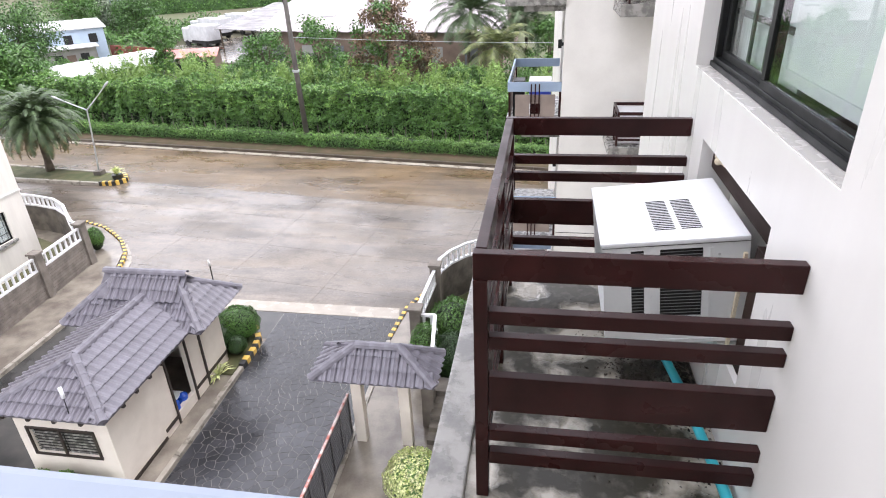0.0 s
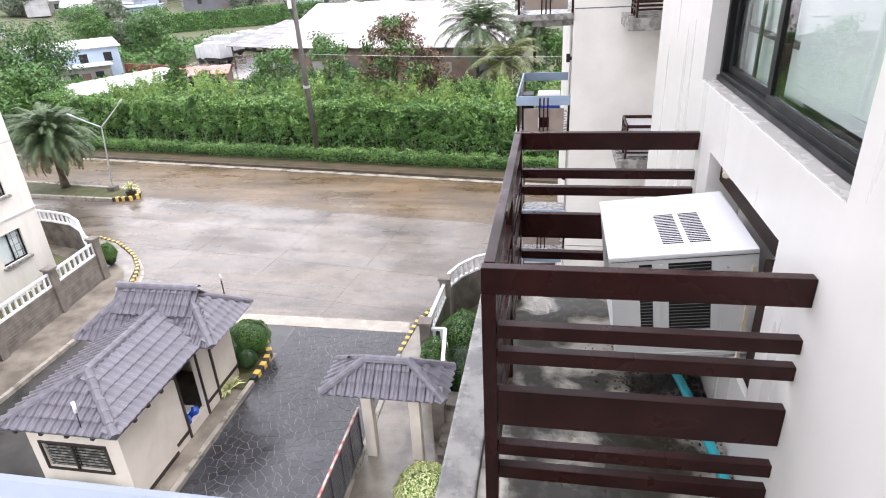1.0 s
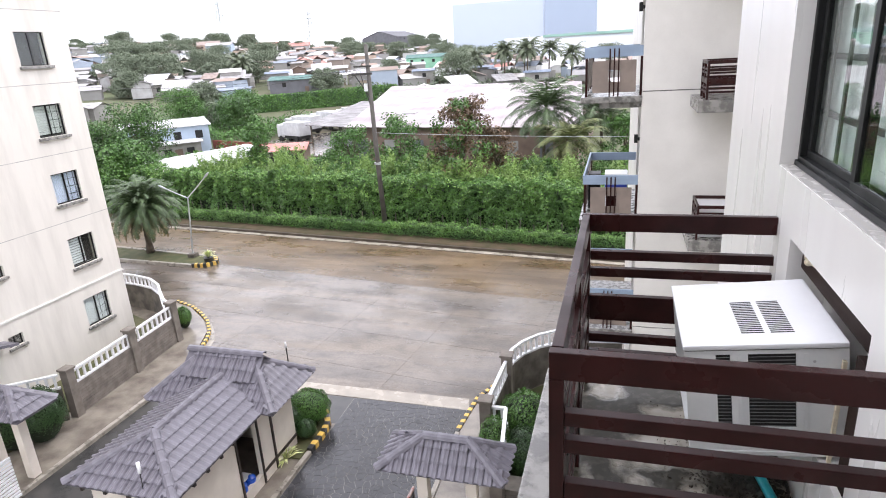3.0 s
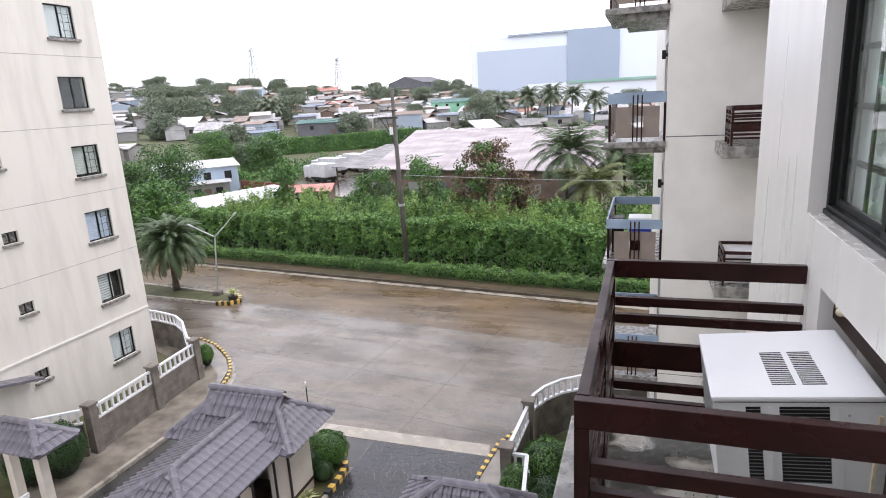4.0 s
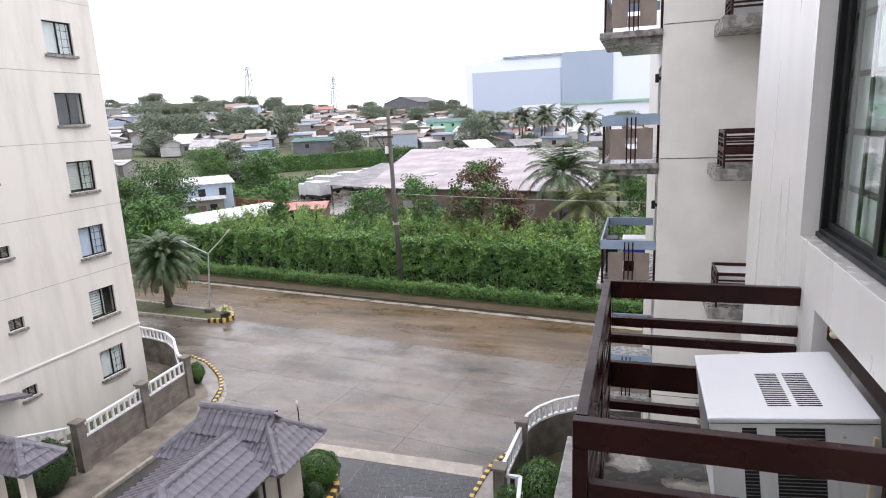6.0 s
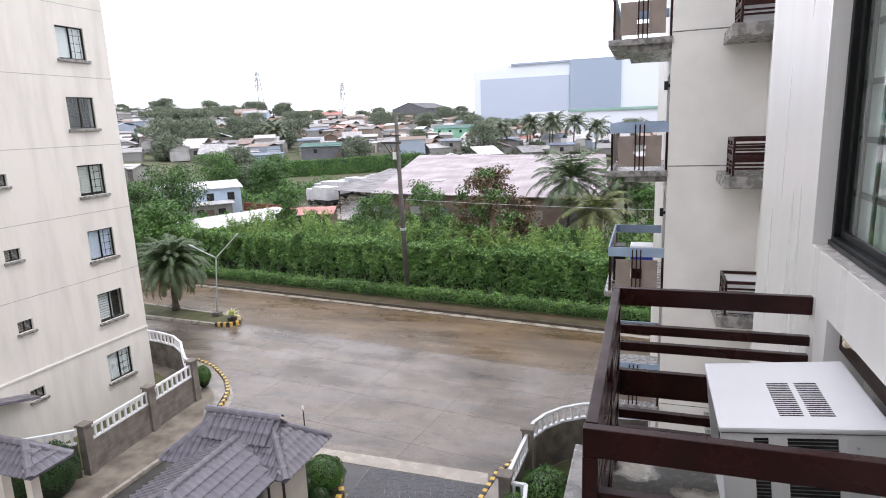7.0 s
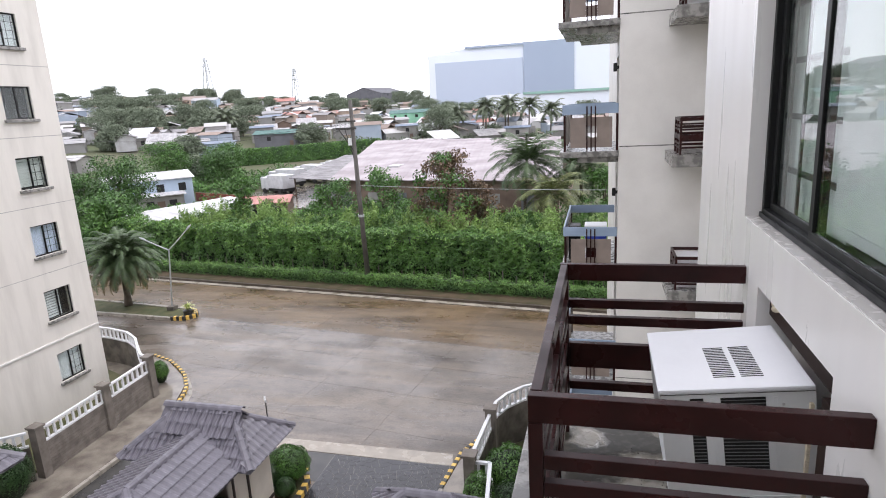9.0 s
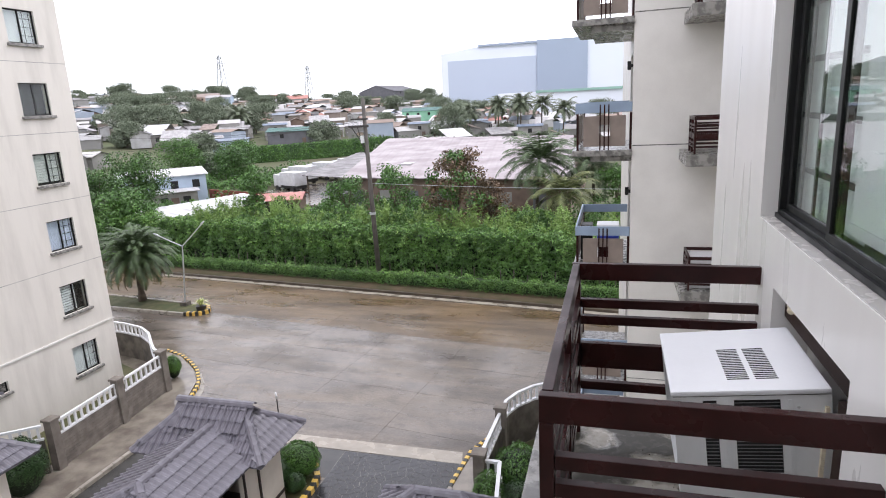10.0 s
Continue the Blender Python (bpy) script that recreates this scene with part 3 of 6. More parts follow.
def balcony(z):
    """A balcony with slab, posts, taupe panels with a square hole, bars and a top board."""
    r = thing("balcony", (2.0, 14.2, z), "cantilevered balcony with taupe panels and grey-blue top board", "balcony", "balconies of the building")
    part("slab", box(1.36, 2.64, 12.58, 15.85, z - 0.13, z, bevel=0.01), STAIN, r, "grey concrete slab")
    part("slab_beam", box(1.75, 2.64, 12.75, 15.7, z - 0.26, z - 0.131), STAIN, r)
    for x, y in ((1.45, 12.67), (1.45, 15.7), (2.58, 12.67)):
        part("post", box(x, x + 0.05, y, y + 0.05, z, z + 0.8), BROWN, r)
    part("top_board", box(1.43, 2.63, 12.66, 12.7, z + 0.81, z + 1.02, bevel=0.005), STEELB, r)
    part("top_board", box(1.43, 2.63, 15.72, 15.76, z + 0.81, z + 1.02, bevel=0.005), STEELB, r)
    part("top_board", box(1.43, 1.47, 12.701, 15.719, z + 0.81, z + 1.02, bevel=0.005), STEELB, r)
    for a, c, lo, hi in ((1.6, 1.93, 0.08, 0.74), (2.17, 2.5, 0.08, 0.74), (1.931, 2.169, 0.54, 0.74), (1.931, 2.169, 0.08, 0.3)):
        part("panel", box(a, c, 12.68, 12.695, z + lo, z + hi), TAUPE, r)
    for x in (1.96, 2.05, 2.14):
        part("bar", box(x - 0.014, x + 0.014, 12.645, 12.672, z, z + 0.98), BROWN, r)
    for y in (12.95, 13.75, 14.55, 15.3):
        part("panel", box(1.455, 1.47, y, y + 0.6, z + 0.08, z + 0.74), TAUPE, r)
        part("bar", box(1.425, 1.45, y + 0.66, y + 0.69, z, z + 0.98), BROWN, r)
    return r


bal = balcony(11.13)
bal.location.x = 2.095
for k in (-4, -3, -2, -1, 1, 2):
    copy_thing(bal, Matrix.Translation((2.095, 14.2, 11.13 + 2.75 * k)))
for k in range(-4, 4):
    z = 11.12 + 2.75 * k
    d = thing("balcony_door", (2.79, 14.2, z), "dark sliding balcony door of the facade", "door", "balcony doors", "structure")
    for nm, bb in (("frame", (13.2, 13.26, z, z + 2.08)), ("frame", (15.14, 15.2, z, z + 2.08)), ("frame", (14.17, 14.23, z, z + 2.08))):
        part(nm, box(2.79, 2.84, *bb), BLACK, d)
    pane("pane", box(2.81, 2.818, 13.26, 15.14, z, z + 2.08), d)
    part("curtain", box(2.94, 2.96, 13.1, 15.3, z, z + 2.1), CURT[0], d)
    l = thing("wall_lamp", (2.69, 13.03, z + 1.7), "small black wall lamp", "lamp", "wall lamps of the facade")
    part("bracket", box(2.69, 2.734, 13.0, 13.06, z + 1.75, z + 1.82), BLACK, l)
    part("shade", box(2.61, 2.689, 12.98, 13.08, z + 1.7, z + 1.88, bevel=0.01), BLACK, l)
    sl = solo("side_ledge", box(3.7, 4.55, 11.24, 12.67, z - 0.24, z - 0.01, bevel=0.01), STAIN, "grey concrete ledge in the recess", "ledge", "ledges in the recess", base=(4, 12, z - 0.24))
r0 = railing(3.83, 4.545, 11.3, 12.2, 11.112, 0.76, "small dark brown slatted ledge railing", "ledge railings")
for k in (-4, -3, -2, -1, 1, 2):
    copy_thing(r0, Matrix.Translation((3.83, 11.3, 11.112 + 2.75 * k)))
for k, hgt in ((-1, 0.62), (-3, 0.4), (1, 0.4)):
    z = 11.113 + 2.75 * k
    cu = thing("condenser_unit", (4.15, 11.9, z), "white air conditioner on the recessed ledge", "air conditioner")
    part("cabinet", box(3.9, 4.5, 11.5, 12.2, z, z + hgt, bevel=0.015), WHITE, cu)
    part("grille", box(3.895, 3.899, 11.56, 12.14, z + 0.05, z + hgt - 0.05), DARK, cu)
zb = 11.13 - 2.75
co = thing("cooler_box", (2.25, 13.4, zb), "blue and white cooler box on a balcony", "box")
part("body", box(2.0, 2.5, 13.2, 13.7, zb + 0.55, zb + 0.85, bevel=0.02), mat("blue_plastic", (0.03, 0.06, 0.4), None, 4, 0.35), co)
part("lid", box(1.99, 2.51, 13.19, 13.71, zb + 0.851, zb + 0.95, bevel=0.02), WHITE, co)
part("stand", box(2.05, 2.45, 13.25, 13.65, zb, zb + 0.549), BROWN, co)
solo("storage_box", box(1.6, 1.88, 13.6, 14.1, zb, zb + 0.85, bevel=0.02), BLACK, "black storage box on a balcony", "box", base=(1.75, 13.8, zb))

# ---- tiled roofs ----
tm = bmesh.new()
prof = [(-0.5, -0.004), (-0.36, 0.004), (-0.14, 0.006), (0.04, 0.034), (0.22, 0.05), (0.38, 0.042), (0.5, 0.0)]
TW, TL = 0.225, 0.34
lo = [tm.verts.new((a * TW, -0.02 - 0.03 * (h > 0.015), h + 0.03)) for a, h in prof]
hi = [tm.verts.new((a * TW, TL + 0.03, h)) for a, h in prof]
fr = [tm.verts.new((a * TW, -0.012 - 0.03 * (h > 0.015), h - 0.006)) for a, h in prof]
for i in range(len(prof) - 1):
    tm.faces.new((lo[i], lo[i + 1], hi[i + 1], hi[i]))
    tm.faces.new((fr[i], fr[i + 1], lo[i + 1], lo[i]))
TILE_MESH = bpy.data.meshes.new("roof_tile")
tm.to_mesh(TILE_MESH)
tm.free()
TILE_MESH.materials.append(TILE)
cm = bmesh.new()
ring = [(-0.13, -0.05), (-0.1, 0.02), (-0.045, 0.062), (0.045, 0.062), (0.1, 0.02), (0.13, -0.05)]
ra = [cm.verts.new((a, 0.0, h + 0.008)) for a, h in ring]
rb = [cm.verts.new((a * 0.97, 0.4, h - 0.002)) for a, h in ring]
for i in range(5):
    cm.faces.new((ra[i], ra[i + 1], rb[i + 1], rb[i]))
cm.faces.new(ra[::-1])
CAP_MESH = bpy.data.meshes.new("ridge_tile")
cm.to_mesh(CAP_MESH)
cm.free()
CAP_MESH.materials.append(TILE)


def piece(name, mesh, parent, m):
    ob = new(name, mesh)
    ob.parent = parent
    ob.matrix_basis = Matrix.Translation(-ORG[parent.name]) @ m
    return ob


def tiled(roof, poly):
    """Lays tiles on one sloping face; poly starts with the two ends of its eave."""
    p = [Vector(q) for q in poly]
    u = (p[1] - p[0]).normalized()
    n = u.cross(p[2] - p[0]).normalized()
    if n.z < 0:
        n = -n
    w = n.cross(u)
    if w.z < 0:
        u = -u
        w = n.cross(u)
    flat = [((q - p[0]).dot(u), (q - p[0]).dot(w)) for q in p]
    u0, u1 = min(f[0] for f in flat), max(f[0] for f in flat)
    w1 = max(f[1] for f in flat)

    def inside(a, b):
        c = False
        for (xa, ya), (xb, yb) in zip(flat, flat[1:] + flat[:1]):
            if (ya > b) != (yb > b) and a < (xb - xa) * (b - ya) / (yb - ya) + xa:
                c = not c
        return c
    b = 0.0
    while b < w1 - 0.1:
        a = u0 + TW / 2
        while a < u1:
            if inside(a, b + 0.12):
                q = p[0] + u * a + w * b + n * 0.03
                m = Matrix((u, w, n)).transposed().to_4x4()
                m.translation = q
                m = m @ Matrix.Diagonal((1, min(1, max(0.3, (w1 - b - 0.06) / TL)), 1, 1))
                piece("roof_tile", TILE_MESH, roof, m)
            a += TW
        b += TL


def capped(roof, a, b):
    """Ridge tiles from the low end a to b."""
    a, b = Vector(a), Vector(b)
    d = (b - a).normalized()
    side = d.cross(Vector((0, 0, 1))).normalized()
    up = side.cross(d)
    k = max(1, round((b - a).length / 0.36))
    for i in range(k):
        m = Matrix((side, d, up)).transposed().to_4x4()
        m.translation = a + (b - a) * i / k + up * 0.07
        piece("ridge_tile", CAP_MESH, roof, m)


def under(points, faces):
    bm = bmesh.new()
    v = [bm.verts.new(q) for q in points]
    for f in faces:
        bm.faces.new([v[i] for i in f])
    bmesh.ops.recalc_face_normals(bm, faces=bm.faces[:])
    ret = bmesh.ops.extrude_face_region(bm, geom=bm.faces[:])
    bmesh.ops.translate(bm, vec=(0, 0, -0.06), verts=[x for x in ret["geom"] if isinstance(x, bmesh.types.BMVert)])
    return bm


def hip_roof(owner, x0, x1, y0, y1, ze, r0, r1, zr, along, skip=()):
    """A hipped tile roof: eaves box, ridge from r0 to r1 along an axis."""
    if along == "x":
        ym = (y0 + y1) / 2
        A0, A1 = (r0, ym, zr), (r1, ym, zr)
        c = [(x0, y0, ze), (x1, y0, ze), (x1, y1, ze), (x0, y1, ze)]
        faces = {"front": (c[0], c[1], A1, A0), "back": (c[2], c[3], A0, A1), "right": (c[1], c[2], A1), "left": (c[3], c[0], A0)}
        hips = [(c[0], A0), (c[1], A1), (c[2], A1), (c[3], A0)]
    else:
        xm = (x0 + x1) / 2
        A0, A1 = (xm, r0, zr), (xm, r1, zr)
        c = [(x0, y0, ze), (x1, y0, ze), (x1, y1, ze), (x0, y1, ze)]
        faces = {"front": (c[0], c[1], A0), "back": (c[2], c[3], A1), "right": (c[1], c[2], A1, A0), "left": (c[3], c[0], A0, A1)}
        hips = [(c[0], A0), (c[1], A0), (c[2], A1), (c[3], A1)]
    pts = c + [A0, A1]
    idx = {q: i for i, q in enumerate(pts)}
    roof = part("roof", under(pts, [[idx[q] for q in f] for f in faces.values()]), TILE, owner, "grey-violet tiled hip roof, wet")
    for k, f in faces.items():
        if k not in skip:
            tiled(roof, f)
    capped(roof, A0, A1)
    for i, (a, b) in enumerate(hips):
        if not ("back" in skip and i > 1):
            capped(roof, a, b)
    return roof


TRIM = mat("dark_brown_timber_trim", (0.035, 0.025, 0.02), None, 5, 0.5, 0.6)
gh = thing("guardhouse", (-9, 11, 0.1), "small cream guardhouse with grey-violet tiled roofs", "house")
hip_roof(gh, -10.6, -7.35, 7.95, 13.6, 2.7, 9.4, 12.2, 3.4, "y", ("back",))
hip_roof(gh, -11.3, -6.95, 11.6, 14.1, 2.72, -10.1, -8.15, 3.7, "x")
gable = part("gablet", prism([(12.3, 3.33), (13.4, 3.33), (12.85, 3.82)], -10.36, -7.9), TILE, gh, "raised gablet at the ridge")
gable.data.transform(Matrix.Translation(-ORG[gh.name]) @ Matrix(((0, 0, 1, 0), (1, 0, 0, 0), (0, 1, 0, 0), (0, 0, 0, 1))) @ Matrix.Translation(ORG[gh.name]))
top = part("gablet_roof", under([(-10.45, 12.2, 3.31), (-7.8, 12.2, 3.31), (-7.8, 12.85, 3.88), (-10.45, 12.85, 3.88), (-10.45, 13.5, 3.31), (-7.8, 13.5, 3.31)], [(0, 1, 2, 3), (3, 2, 5, 4)]), TILE, gh, "grey-violet tiled gablet")
tiled(top, [(-10.2, 12.2, 3.31), (-8.05, 12.2, 3.31), (-8.05, 12.85, 3.88), (-10.2, 12.85, 3.88)])
tiled(top, [(-8.05, 13.5, 3.31), (-10.2, 13.5, 3.31), (-10.2, 12.85, 3.88), (-8.05, 12.85, 3.88)])
capped(top, (-10.45, 12.85, 3.86), (-7.8, 12.85, 3.86))
GW = mat("cream_guardhouse_paint", (0.72, 0.66, 0.58), (0.62, 0.56, 0.49), 1.2, 0.6, 0.7, 0.1)
part("side_wall", plane_wall("x", -7.72, -0.15, 8.35, 13.75, 0.1, 2.72, [(10.75, 11.75, 0.45, 2.4)]), GW, gh)
part("front_wall", plane_wall("y", 8.35, 0.15, -10.3, -7.87, 0.1, 2.72, [(-9.95, -8.2, 1.15, 1.94)]), GW, gh)
part("lane_wall", box(-10.3, -10.15, 8.5, 13.75, 0.1, 2.72), GW, gh)
part("rear_wall", box(-10.15, -7.87, 13.6, 13.75, 0.1, 2.72), GW, gh)
part("floor_slab", box(-10.15, -7.87, 8.5, 13.6, 0.1, 0.2), PATHM, gh)
for y0, y1, z in ((8.36, 10.1, 0.12), (10.13, 10.75, 0.33), (11.75, 12.5, 0.44), (12.5, 13.74, 0.44)):
    part("skirting", box(-7.719, -7.69, y0, y1, z, z + 0.1), TRIM, gh)
for y in (10.72, 11.75):
    part("door_post", box(-7.719, -7.67, y, y + 0.06, 0.12, 2.6), TRIM, gh)
part("door_post", box(-7.719, -7.67, 12.45, 12.52, 0.12, 2.6), TRIM, gh)
for y in (8.7, 9.24, 9.8, 10.35, 11.9, 12.9):
    part("rafter_tail", box(-7.69, -7.4, y, y + 0.08, 2.5, 2.62), TRIM, gh)
for x in (-10.2, -9.5, -8.8, -8.1):
    part("rafter_tail", box(x, x + 0.08, 8.0, 8.34, 2.5, 2.62), TRIM, gh)
part("window_frame", box(-10.02, -8.13, 8.31, 8.349, 1.94, 2.0), TRIM, gh)
part("window_frame", box(-10.02, -8.13, 8.31, 8.349, 1.09, 1.15), TRIM, gh)
for x in (-10.02, -9.14, -8.19):
    part("window_frame", box(x, x + 0.06, 8.31, 8.349, 1.151, 1.939), TRIM, gh)
for x0 in (-9.94, -9.06):
    for j in range(8):
        part("jalousie", box(x0, x0 + 0.84, 8.4, 8.41, 1.17 + j * 0.097, 1.17 + j * 0.097 + 0.05), STAIN, gh)
# Near-black sheet behind the jalousies paints the unlit room.
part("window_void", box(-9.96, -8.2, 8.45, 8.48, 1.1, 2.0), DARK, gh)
chair = thing("plastic_chair", (-8.1, 11.3, 0.2), "grey plastic chair inside the guardhouse", "chair")
part("seat", box(-8.35, -7.95, 11.1, 11.5, 0.6, 0.64, bevel=0.01), ACGREY, chair)
part("backrest", box(-8.38, -8.34, 11.1, 11.5, 0.64, 1.15, bevel=0.015), ACGREY, chair)
for x in (-8.34, -8.0):
    for y in (11.12, 11.44):
        part("leg", box(x, x + 0.04, y, y + 0.04, 0.2, 0.6), ACGREY, chair)
for x, y, s in ((-7.93, 10.95, 0.17), (-7.93, 11.4, 0.15), (-8.25, 11.15, 0.16)):
    bl = bmesh.new()
    rod((x, y, 0.2), (x, y, 0.2 + s * 2.6), s, 16, bm=bl)
    rod((x, y, 0.2 + s * 2.6), (x, y, 0.2 + s * 3.0), s * 0.9, 16, s * 0.3, bm=bl)
    solo("water_jug", bl, mat("blue_bottle_plastic", (0.02, 0.1, 0.55), None, 5, 0.25), "blue plastic water jug on the guardhouse floor", "jug", "water jugs", base=(x, y, 0.2))
sl = thing("roof_lamp", (-8.3, 8.1, 2.72), "white lamp on a thin dark stalk above the eave", "lamp")
part("stalk", rod((-8.28, 8.05, 2.72), (-8.36, 8.15, 3.2), 0.012, 8), BLACK, sl)
part("head", rod((-8.36, 8.15, 3.19), (-8.41, 8.2, 3.46), 0.045, 12), WHITE, sl, smooth=True)
sg = thing("post_lamp", (-10.95, 18.8, 0), "white lamp head on a thin dark post by the road", "lamp")
part("post", rod((-10.95, 18.8, 0), (-10.95, 18.8, 0.78), 0.025, 8), BLACK, sg)
part("head", rod((-10.95, 18.8, 0.78), (-10.97, 18.8, 1.06), 0.05, 12, 0.035), WHITE, sg, smooth=True)

# ---- gates ----
SLATE = mat("dark_steel_gate", (0.05, 0.05, 0.055), None, 5, 0.3, 0.4)
gt = thing("gate_canopy", (-1.6, 10.85, 0.1), "tiled canopy on two cream posts over the footpath gate", "gate", "gate canopies")
hip_roof(gt, -3.2, -0.03, 10.15, 11.55, 2.6, -2.15, -1.0, 3.2, "x")
for x in (-2.38, -1.1):
    part("post", box(x, x + 0.28, 10.68, 10.96, 0.1, 2.6, bevel=0.01), GW, gt)
part("beam", box(-2.7, -0.6, 10.72, 10.92, 2.4, 2.58), GW, gt)
copy_thing(gt, Matrix.Translation((-1.6 - 14.45, 10.58, 0.1)))
for nm, xg, ya, yb, mt, lab in (("sliding_gate", -2.6, 6.4, 11.0, SLATE, "dark steel sliding gate with slanting slats"), ("side_gate", -14.95, 6.8, 9.7, WHITE, "white slatted steel gate beside the lane")):
    sgt = thing(nm, (xg, (ya + yb) / 2, 0.1), lab, "gate")
    part("top_rail", box(xg - 0.03, xg + 0.03, ya, yb, 1.44, 1.5), mat("worn_red_white_rail", (0.55, 0.5, 0.48), (0.4, 0.1, 0.07), 6, 0.4) if mt is SLATE else WHITE, sgt)
    part("bottom_rail", box(xg - 0.03, xg + 0.03, ya, yb, 0.12, 0.2), mt, sgt)
    for j in range(11):
        part("slat", box(xg - 0.012, xg + 0.012, ya, yb, 0.24 + j * 0.11, 0.31 + j * 0.11), mt, sgt)
    y = ya
    while y <= yb:
        part("upright", box(xg - 0.028, xg + 0.028, y, y + 0.05, 0.2, 1.44), mt, sgt)
        y += 0.75

# ---- fences ----
CONC = mat("weathered_dark_concrete", (0.16, 0.14, 0.115), (0.07, 0.062, 0.052), 2, 0.7, 0.8, 0.3)


def along(a, b, w, z0, z1, bevel=0.0):
    """A bar of square section between two plan points."""
    a, b = Vector((*a, 0)), Vector((*b, 0))
    d = b - a
    m = Matrix.Translation(a) @ Matrix.Rotation(math.atan2(d.y, d.x), 4, "Z")
    return box(-0.001, d.length + 0.001, -w / 2, w / 2, z0, z1, bevel=bevel, m=m)


def fence(line, base, top, label, pillars=(), courses=False, solid=True):
    """A low wall with a white balustrade, along a plan line."""
    f = thing("fence", (*line[0], base), label, "fence", "fences of the compound")
    for i, (a, b) in enumerate(zip(line, line[1:])):
        if solid:
            if courses:
                n = 10
                for j in range(n):
                    h = (top - 0.6 - base) / n
                    part("concrete_plank", along(a, b, 0.12 if j % 2 else 0.13, base + h * j, base + h * (j + 1) - 0.014, 0.005), BLOCK, f)
                part("wall_core", along(a, b, 0.09, base, top - 0.61), CONC, f)
            else:
                part("wall_panel", along(a, b, 0.15, base, top - 0.6), CONC, f)
        part("bottom_rail", along(a, b, 0.12, top - 0.599, top - 0.53), WHITE, f)
        part("top_rail", along(a, b, 0.11, top - 0.1, top - 0.02), WHITE, f)
        d = Vector(b) - Vector(a)
        k = max(1, round(d.length / 0.3))
        for j in range(k):
            c = Vector(a) + d * (j + 0.5) / k
            part("baluster", along(c - d.normalized() * 0.04, c + d.normalized() * 0.04, 0.07, top - 0.529, top - 0.101), WHITE, f)
    for x, y in pillars:
        p = part("pillar", box(x - 0.17, x + 0.17, y - 0.17, y + 0.17, base, top + 0.08, bevel=0.01), BLOCK, f, "grey concrete block pillar")
        part("cap", box(x - 0.22, x + 0.22, y - 0.22, y + 0.22, top + 0.081, top + 0.17, bevel=0.015), BLOCK, p)
    return f


fence([(-16.9, 13.7), (-17.1, 16.97), (-17.33, 19.8)], 0.1, 1.92, "brown plank-cast wall with white balustrade beside the footpath", [(-16.9, 13.7), (-17.1, 16.97), (-17.33, 19.8)], True)
fence([(-17.4, 19.9), (-18.0, 20.15), (-18.8, 20.9), (-19.8, 21.9), (-20.9, 22.6), (-22.2, 22.95), (-24, 23.2)], 0.1, 2.0, "curved dark wall with white balustrade by the road")
fence([(-17.0, 13.4), (-17.6, 12.9), (-18.4, 12.3), (-19.8, 12.1)], 0.1, 2.0, "dark wall with white balustrade below the ivory block")
fence([(-1.33, 14.2), (-1.2, 17.05)], 0.1, 2.15, "concrete wall with white balustrade beside the kerb", [(-1.33, 14.2), (-1.2, 17.05)])
fence([(-1.2, 17.1), (-1.12, 17.7), (-0.85, 18.35), (-0.35, 19.0), (0.35, 19.5), (1.2, 19.75), (2.6, 19.9)], 0.1, 2.2, "curved stained wall with white balustrade at the corner", [(1.2, 19.75)])
fence([(-1.2, 14.25), (-0.73, 14.25), (-0.5, 12.4)], 0.1, 2.05, "white balustrade by the side steps", [(-0.5, 11.6)])
st = thing("side_steps", (-0.2, 11.2, 0.1), "dark wet concrete steps beside the gate", "stairs")
for j in range(6):
    part("step", box(-0.4, 0.9, 10.3 + j * 0.3, 12.4, 0.1 + j * 0.17, 0.269 + j * 0.17, bevel=0.008), CONC, st)

# ---- kerbs, footpaths, beds ----
solo("footpath_left", prism([(-19.8, -12), (-15.15, -12), (-15.15, 17.6), (-15.9, 19.4), (-16.55, 20.9), (-17.55, 22.0), (-19.4, 23.4), (-21, 24), (-24, 24.6), (-24, 20.1), (-19.8, 20.1)], -0.05, 0.1), PATHM, "wet brown concrete footpath beside the block wall", "pavement", kind="structure")
solo("footpath_right", prism([(-2.5, -12), (4.5, -12), (4.5, 24), (2, 24), (-1.0, 20), (-2.0, 18.6), (-2.45, 17.6), (-2.6, 15.6)], -0.05, 0.1), PATHM, "wet concrete footpath below the building", "pavement", kind="structure")
solo("guardhouse_plinth", prism([(-10.6, 8.0), (-7.2, 8.0), (-7.2, 14.5), (-7.3, 15.0), (-7.68, 15.6), (-8.6, 16.1), (-10.6, 16.1)], -0.05, 0.1), PATHM, "raised concrete plinth round the guardhouse", "pavement", kind="structure")
solo("lawn_left", prism([(-19.84, -14), (-17.1, -14), (-17.5, 19.6), (-19, 20.8), (-24, 22.8), (-24, 20.01), (-19.84, 20.01)], 0.05, 0.16), SOIL, "strip of grass below the ivory block", "grass", kind="structure")
solo("lawn_right", prism([(-0.7, 12.5), (2.6, 12.5), (2.6, 19.8), (1.2, 19.6), (0.3, 19.3), (-0.8, 18.2), (-1.1, 17)], 0.05, 0.16), SOIL, "mossy brown lawn inside the curved wall", "grass", kind="structure")
solo("planting_bed", prism([(-9.3, 13.8), (-7.7, 13.8), (-7.7, 13.0), (-7.22, 13.0), (-7.22, 14.4), (-7.32, 15.0), (-7.7, 15.6), (-8.6, 16.1), (-9.3, 16.1)], 0.09, 0.16), SOIL, "planting bed with shrubs beside the guardhouse", "grass", kind="structure")


